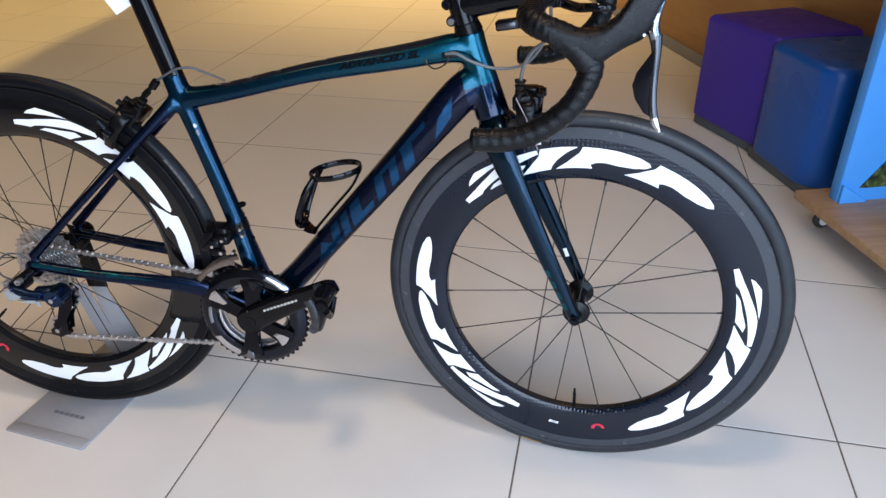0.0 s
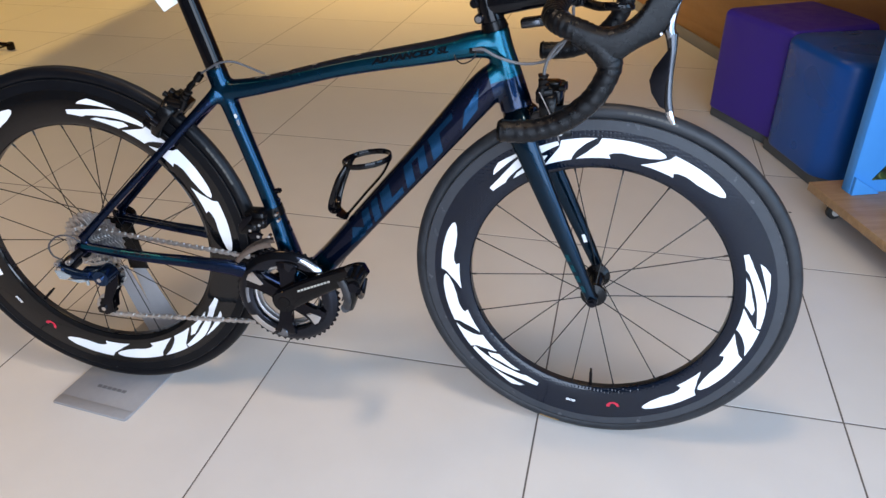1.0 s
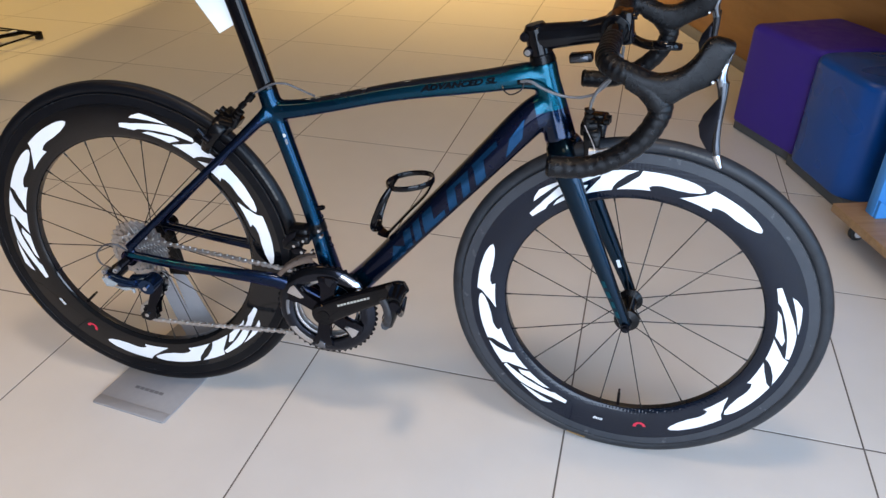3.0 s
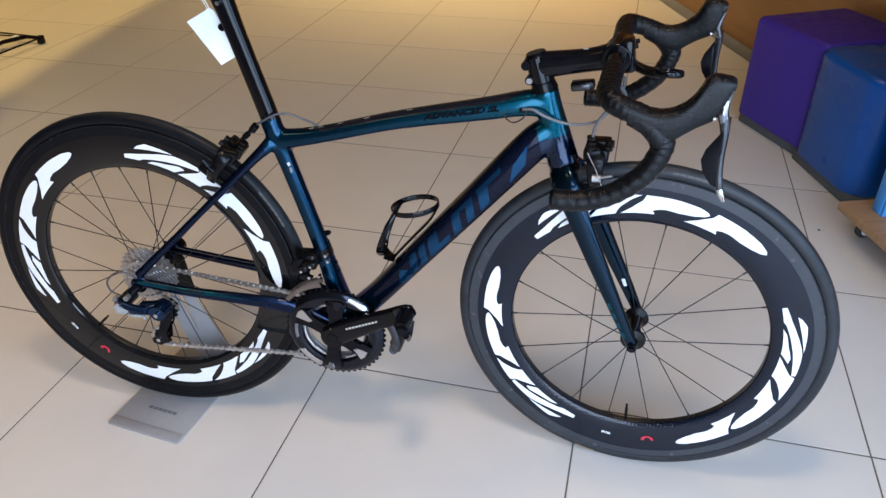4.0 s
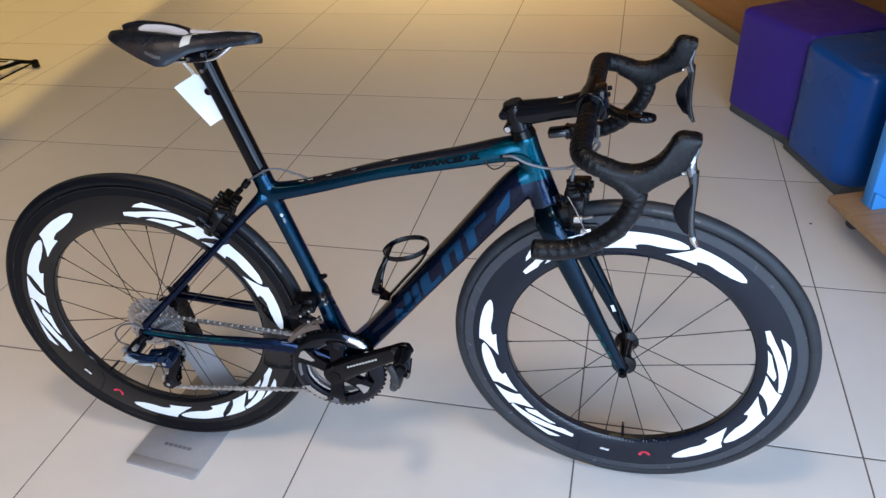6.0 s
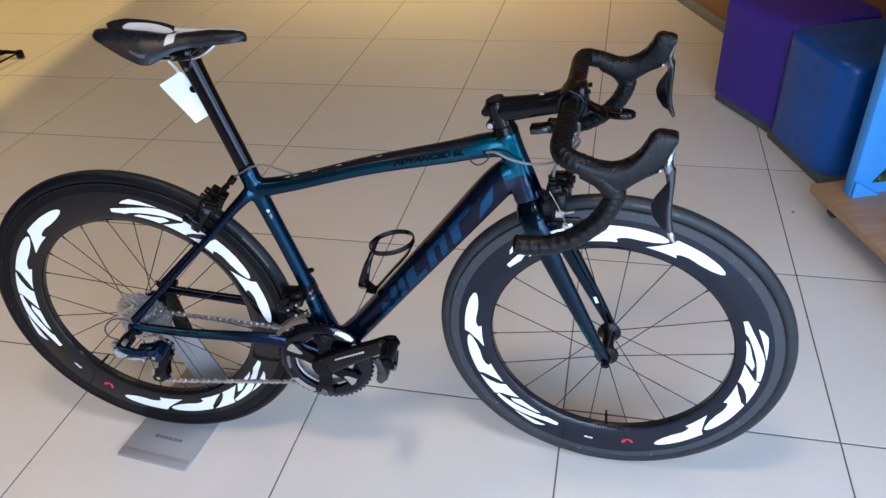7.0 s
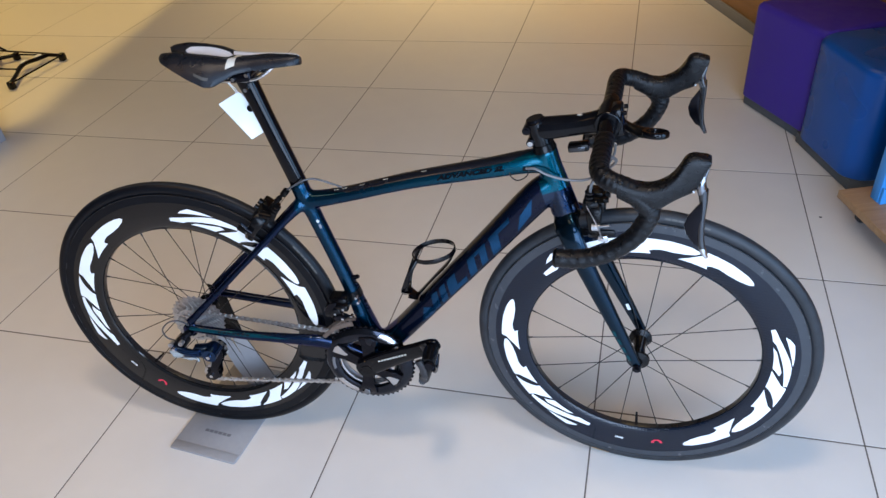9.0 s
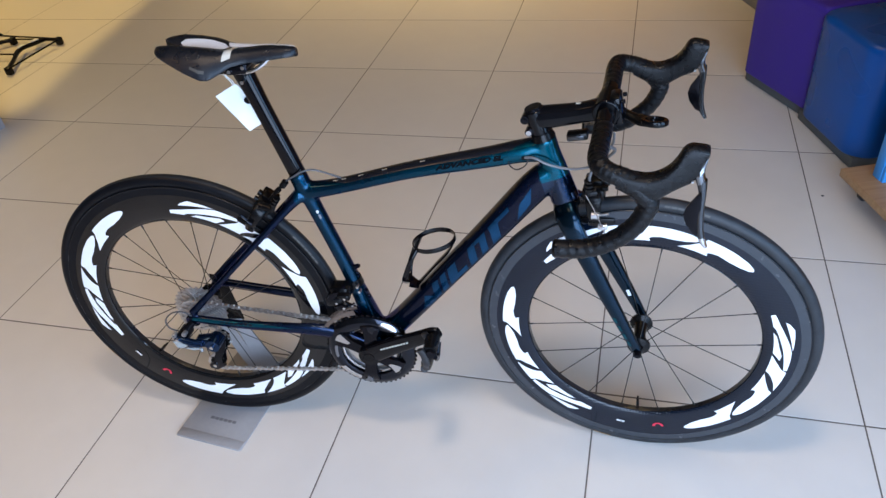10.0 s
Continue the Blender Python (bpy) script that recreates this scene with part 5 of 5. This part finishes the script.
part("linkage_facet", plate(bmesh.new(), [(-0.030, 0.333), (0.008, 0.327), (0.012, 0.3235), (-0.014, 0.3255)], -0.1095, -0.1060, 0.0006), LINK_BLUE, der, "dark blue facet")
part("linkage_facet", plate(bmesh.new(), [(-0.028, 0.3185), (0.004, 0.3205), (0.010, 0.3170), (-0.006, 0.3135)], -0.1098, -0.1060, 0.0006), FACET, der, "bright silver facet")
part("linkage_facet", plate(bmesh.new(), [(0.007, 0.318), (0.012, 0.319), (0.013, 0.310), (0.009, 0.308)], -0.1090, -0.1045, 0.0006), FACET, der, "bright silver facet")
for x, z in ((-0.049, 0.345), (-0.024, 0.350)):
    bm = revolve(bmesh.new(), [(0.0020, -0.0015), (0.0048, -0.0020), (0.0056, 0.0), (0.0048, 0.010), (0.0020, 0.010)], (x, -0.101, z), 20)
    part("pivot_ring", bm, SILVER, der, "silver pivot ring")
bm = bmesh.new()
rod(bm, (0.036, -0.104, 0.322), (0.036, -0.072, 0.322), 0.0155, 0.017, seg=22)
sweep(bm, [(-0.004, -0.086, 0.322, 0.014, 0.012), (0.018, -0.084, 0.322, 0.014, 0.014), (0.032, -0.080, 0.324, 0.013, 0.014)], power=2.6)
part("knuckle", bm, LINK_BLUE, der, "dark blue motor housing")
for y in (-0.078, -0.056):
    bm = bmesh.new()
    plate(bm, [(0.042, 0.330), (0.054, 0.318), (0.050, 0.296), (0.030, 0.262), (0.027, 0.236), (0.012, 0.226), (-0.004, 0.230), (-0.006, 0.240), (0.010, 0.252), (0.026, 0.296), (0.028, 0.322)], y - 0.0012, y + 0.0012, 0.0006)
    part("cage_plate", bm, BLACK_METAL, der)
for x, z in ((0.036, 0.306), (0.010, 0.241)):
    bm = gear(bmesh.new(), (x, 0, z), 0.004, 0.0175, 11, 0.0035, -0.0695, -0.0645)
    part("pulley", bm, BLACK_SATIN, der)
for x, z in ((-0.040, 0.339), (0.036, 0.322), (0.010, 0.241), (0.036, 0.306)):
    bm = bmesh.new()
    rod(bm, (x, -0.110, z), (x, -0.104, z), 0.0042, seg=12) if z > 0.31 else rod(bm, (x, -0.083, z), (x, -0.078, z), 0.0042, seg=12)
    part("bolt", bm, POLISHED, der)
part("derailleur_wire", wire([(-0.045, -0.085, 0.345), (-0.062, -0.088, 0.356), (-0.066, -0.086, 0.376), (-0.050, -0.080, 0.392), (-0.030, -0.074, 0.392), (-0.012, -0.070, 0.378)], 0.0017), CABLE, der)

# front derailleur
bm = bmesh.new()
box(bm, (0.306, -0.046, 0.416), (0.346, -0.012, 0.450), 0.007)
box(bm, (0.322, -0.056, 0.424), (0.350, -0.040, 0.440), 0.005)
box(bm, (0.298, -0.058, 0.410), (0.334, -0.030, 0.432), 0.005)
fd = part("front_derailleur", bm, BLACK_SATIN, bike, "black front derailleur with a steel cage")
for y in (-0.053, -0.035):
    bm = bmesh.new()
    rows = []
    for k in range(11):
        a = radians(100 + 42 * k / 10)
        rows.append((BB.x + 0.1135 * math.cos(a), y, BB.z + 0.1135 * math.sin(a), 0.0008, 0.0066 - 0.0022 * k / 10))
    sweep(bm, rows, seg=8)
    part("guide_plate", bm, GUIDE_STEEL, fd, "bright steel guide plate")
for x, y, z in ((0.322, -0.060, 0.421), (0.312, -0.052, 0.436), (0.340, -0.058, 0.432)):
    bm = bmesh.new()
    rod(bm, (x, y, z), (x, y + 0.008, z), 0.0027, seg=12)
    part("bolt", bm, POLISHED, fd)
for x, z in ((0.346, 0.4600), (0.3625, 0.4005)):
    ring = [(x + 0.009 + 0.0075 * math.cos(k * math.pi / 8), -0.004, z + 0.0045 * math.sin(k * math.pi / 8), 0.0014, 0.0014) for k in range(17)]
    part("eyelet", sweep(bmesh.new(), ring, seg=8, smooth=False), BLACK_METAL, fd, "small black eyelet on the seat tube")
part("band_clamp", swept([(0.3445, 0, 0.4440, 0.0185, 0.0180), (0.3490, 0, 0.4270, 0.0188, 0.0184)], seg=24, smooth=False, power=2.3), BLACK_SATIN, fd, "black band clamp")
for x, y, z in ((0.360, -0.022, 0.440), (0.3635, -0.022, 0.428), (0.350, -0.040, 0.404), (0.338, -0.058, 0.412)):
    bm = bmesh.new()
    rod(bm, (x, y - 0.006, z), (x, y + 0.004, z), 0.0030, seg=12)
    part("bolt", bm, POLISHED, fd)
part("link_arm", plate(bmesh.new(), [(0.300, 0.428), (0.312, 0.446), (0.330, 0.452), (0.326, 0.440), (0.314, 0.430), (0.306, 0.418)], -0.060, -0.055, 0.001), BLACK_METAL, fd)
part("link_arm", plate(bmesh.new(), [(0.316, 0.414), (0.332, 0.420), (0.346, 0.414), (0.340, 0.406), (0.322, 0.406)], -0.062, -0.056, 0.001), BLACK_METAL, fd)

# chain: one closed run of links
loop = []
for k in range(25):
    a = radians(100 - 195 * k / 24)
    loop.append((BB.x + 0.0680 * math.cos(a), -0.0370, BB.z + 0.0680 * math.sin(a)))
loop += [(0.200, -0.050, 0.2155), (0.060, -0.064, 0.2200)]
for k in range(9):
    a = radians(-80 - 150 * k / 8)
    loop.append((0.010 + 0.019 * math.cos(a), -0.067, 0.241 + 0.019 * math.sin(a)))
for k in range(7):
    a = radians(-60 + 130 * k / 6)
    loop.append((0.036 + 0.019 * math.cos(a), -0.062, 0.306 + 0.019 * math.sin(a)))
for k in range(13):
    a = radians(-50 - 210 * k / 12)
    loop.append((REAR.x + 0.0400 * math.cos(a), -0.040, REAR.z + 0.0400 * math.sin(a)))
loop.append(loop[0])
pts = [np.array(p) for p in loop]
cum = np.concatenate([[0], np.cumsum([np.linalg.norm(b_ - a_) for a_, b_ in zip(pts, pts[1:])])])
count = int(round(cum[-1] / 0.0127 / 2)) * 2
pins = [np.array([np.interp(cum[-1] * k / count, cum, [p[j] for p in pts]) for j in range(3)]) for k in range(count)]
bm = bmesh.new()
for k in range(count):
    a_, b_ = pins[k], pins[(k + 1) % count]
    d = b_ - a_
    ang = math.atan2(d[2], d[0])
    m = Matrix.Translation((a_ + b_) / 2) @ Matrix.Rotation(-ang, 4, "Y")
    off = 0.0030 if k % 2 else 0.0020
    for s in (-1, 1):
        o = [(-0.0085, 0.0), (-0.0075, -0.0032), (-0.0045, -0.0040), (0, -0.0017), (0.0045, -0.0040), (0.0075, -0.0032), (0.0085, 0.0), (0.0075, 0.0032), (0.0045, 0.0040), (0, 0.0017), (-0.0045, 0.0040), (-0.0075, 0.0032)]
        va = [bm.verts.new(m @ Vector((x, s * off - 0.0005, z))) for x, z in o]
        vb = [bm.verts.new(m @ Vector((x, s * off + 0.0005, z))) for x, z in o]
        bm.faces.new(va), bm.faces.new(vb[::-1])
        for i in range(12):
            bm.faces.new((va[i], vb[i], vb[(i + 1) % 12], va[(i + 1) % 12]))
    rod(bm, (a_[0], a_[1] - 0.0036, a_[2]), (a_[0], a_[1] + 0.0036, a_[2]), 0.0034, seg=8)
part("chain", bm, STEEL, bike, "bright steel chain")

# ---- rear stand ----
stand = thing("bike_stand", BIKE, "grey metal floor stand holding the rear axle of the bicycle", "bike stand")
inv = BIKE.inverted()
bm = bmesh.new()
for lo, hi in (((0.0, 0.0, 0.0005), (0.187, 0.30, 0.0045)),):
    box(bm, lo, hi, 0.0015, inv @ pose(-1.602, -0.3005, 0, 0, 0, -5.2))
base = part("base_plate", bm, STAND_GREY, stand, "brushed grey base plate")
bm = bmesh.new()
box(bm, (0.002, -0.004, 0.0002), (0.185, 0.022, 0.0062), 0.0025, inv @ pose(-1.602, -0.3005, 0, 0, 0, -5.2))
part("front_lip", bm, STAND_GREY, base)
for k in range(6):
    bm = boxed((0.058 + 0.0125 * k, 0.064, 0.0046), (0.068 + 0.0125 * k, 0.072, 0.0052), 0, inv @ pose(-1.602, -0.3005, 0, 0, 0, -5.2))
    part("plate_print", bm, GREY_PRINT, base, "grey print bar")
part("upright", plate(bmesh.new(), [(-0.076, 0.240), (-0.040, 0.238), (0.002, 0.118), (0.042, 0.012), (0.000, 0.012), (-0.036, 0.110)], 0.088, 0.091, 0.001), STAND_GREY, stand, "brushed aluminium upright")
part("upright", plate(bmesh.new(), [(-0.026, 0.240), (0.003, 0.241), (0.056, 0.120), (0.100, 0.012), (0.046, 0.012), (0.004, 0.116)], 0.084, 0.0865, 0.001), STAND_GREY, stand, "brushed aluminium upright")
part("axle_arm", plate(bmesh.new(), [(-0.040, 0.376), (-0.004, 0.366), (0.014, 0.240), (-0.028, 0.238)], 0.080, 0.0835, 0.001), BLACK_SATIN, stand, "black axle arm")
bm = bmesh.new()
rod(bm, (REAR.x, 0.070, REAR.z), (REAR.x, 0.098, REAR.z), 0.010, seg=16), rod(bm, (REAR.x, 0.096, REAR.z), (REAR.x, 0.108, REAR.z), 0.016, seg=18)
part("axle_knob", bm, BLACK_SATIN, stand)

# ---- card hanging from the saddle ----
tag = thing("price_tag", BIKE, "blank white card tag hanging on a string under the saddle", "tag")
o = [(0.1490, 0.8565), (0.1930, 0.8800), (0.1985, 0.8780), (0.2345, 0.806), (0.1985, 0.786)]
part("card", plate(bmesh.new(), o, 0.0005, 0.0013), PAPER, tag, "white card")
part("string", wire([(0.190, 0.0002, 0.872), (0.188, -0.002, 0.885), (0.184, -0.010, 0.900), (0.186, -0.018, 0.909), (0.190, -0.014, 0.900), (0.192, -0.002, 0.886), (0.191, 0.0018, 0.872)], 0.0007, seg=6), PAPER, tag)

# ---- folding floor stand lying open at the back ----
leg = thing("folding_stand", pose(-3.70, 2.033, 0), "black folding bicycle repair stand base on the floor", "stand")
for a_, b_, r in (((0, 0, 0.03), (-0.09, -0.002, 0.03), 0.010), ((-0.08, 0.0, 0.03), (-0.305, -0.006, 0.03), 0.0045), ((-0.30, -0.008, 0.03), (-0.60, -0.26, 0.03), 0.011), ((-0.06, 0.006, 0.034), (-0.458, 0.036, 0.034), 0.0045), ((0, 0, 0.03), (-0.02, -0.383, 0.03), 0.0045), ((-0.127, -0.204, 0.03), (-0.60, -0.215, 0.03), 0.0045)):
    bm = bmesh.new()
    rod(bm, a_, b_, r, seg=12)
    part("tube", bm, BLACK_SATIN, leg)
part("hoop", wire([(-0.420, 0.050, 0.03), (-0.450, 0.036, 0.06), (-0.463, 0.026, 0.12), (-0.468, 0.022, 0.34), (-0.478, 0.012, 0.38), (-0.488, 0.002, 0.34), (-0.488, 0.0, 0.12), (-0.487, 0.0, 0.03)], 0.006, seg=10), BLACK_SATIN, leg, "upright black hoop")
part("bent_leg", wire([(-0.084, -0.004, 0.032), (-0.102, -0.078, 0.036), (-0.122, -0.140, 0.038), (-0.108, -0.204, 0.036), (-0.060, -0.300, 0.032), (-0.022, -0.383, 0.03)], 0.0105, seg=12), BLACK_SATIN, leg)
for x, y in ((-0.118, -0.043), (-0.142, -0.125)):
    part("bracket", boxed((x - 0.016, y - 0.02, 0.026), (x + 0.010, y + 0.02, 0.046), 0.004), PAPER, leg, "white plastic bracket")
part("brace", wire([(-0.127, -0.216, 0.03), (-0.150, -0.150, 0.034), (-0.138, -0.098, 0.036), (-0.120, -0.050, 0.034)], 0.004, seg=8), BLACK_SATIN, leg)
for x, y in ((0, 0), (-0.02, -0.383), (-0.305, -0.008)):
    part("foot", boxed((x - 0.016, y - 0.016, 0), (x + 0.016, y + 0.016, 0.042), 0.006), BLACK_SATIN, leg, "black rubber foot")

# ---- pale plinth and orange board at the back ----
pl = thing("display_plinth", pose(-3.317, 1.128, 0, 0, 0, -6), "pale grey laminate display plinth on the floor", "plinth")
part("body", boxed((-0.60, -0.60, 0), (0, 0, 0.72), 0.002), PLINTH_WHITE, pl)
part("top", boxed((-0.605, -0.605, 0.722), (0.005, 0.005, 0.745), 0.003), PLINTH_WHITE, pl)
board = thing("display_board", pose(-3.93, 1.70, 0, 0, 0, 8), "orange upright display board on dark casters", "display stand")
part("panel", boxed((-0.60, 0, 0.040), (0, 0.04, 0.80), 0.002), ORANGE_BOARD, board, "orange panel")
for x in (-0.55, -0.03):
    part("foot", boxed((x - 0.018, -0.015, 0), (x + 0.018, 0.055, 0.0395), 0.006), PLY_EDGE, board, "dark caster foot")

# ---- dark spot on a tile ----
bm = revolve(bmesh.new(), [(0.001, -0.0002), (0.0042, -0.0002), (0.0048, 0.0003), (0.0038, 0.0007), (0.001, 0.0008)], (0, 0, 0), 14)
bmesh.ops.transform(bm, matrix=pose(0, 0, 0, 90), verts=bm.verts)
spot = part("floor_spot", bm, PLY_EDGE, None, "small dark blob stuck to a floor tile", pose(0.040, 0.932, 0.0003))
tagged(spot, category="spot")
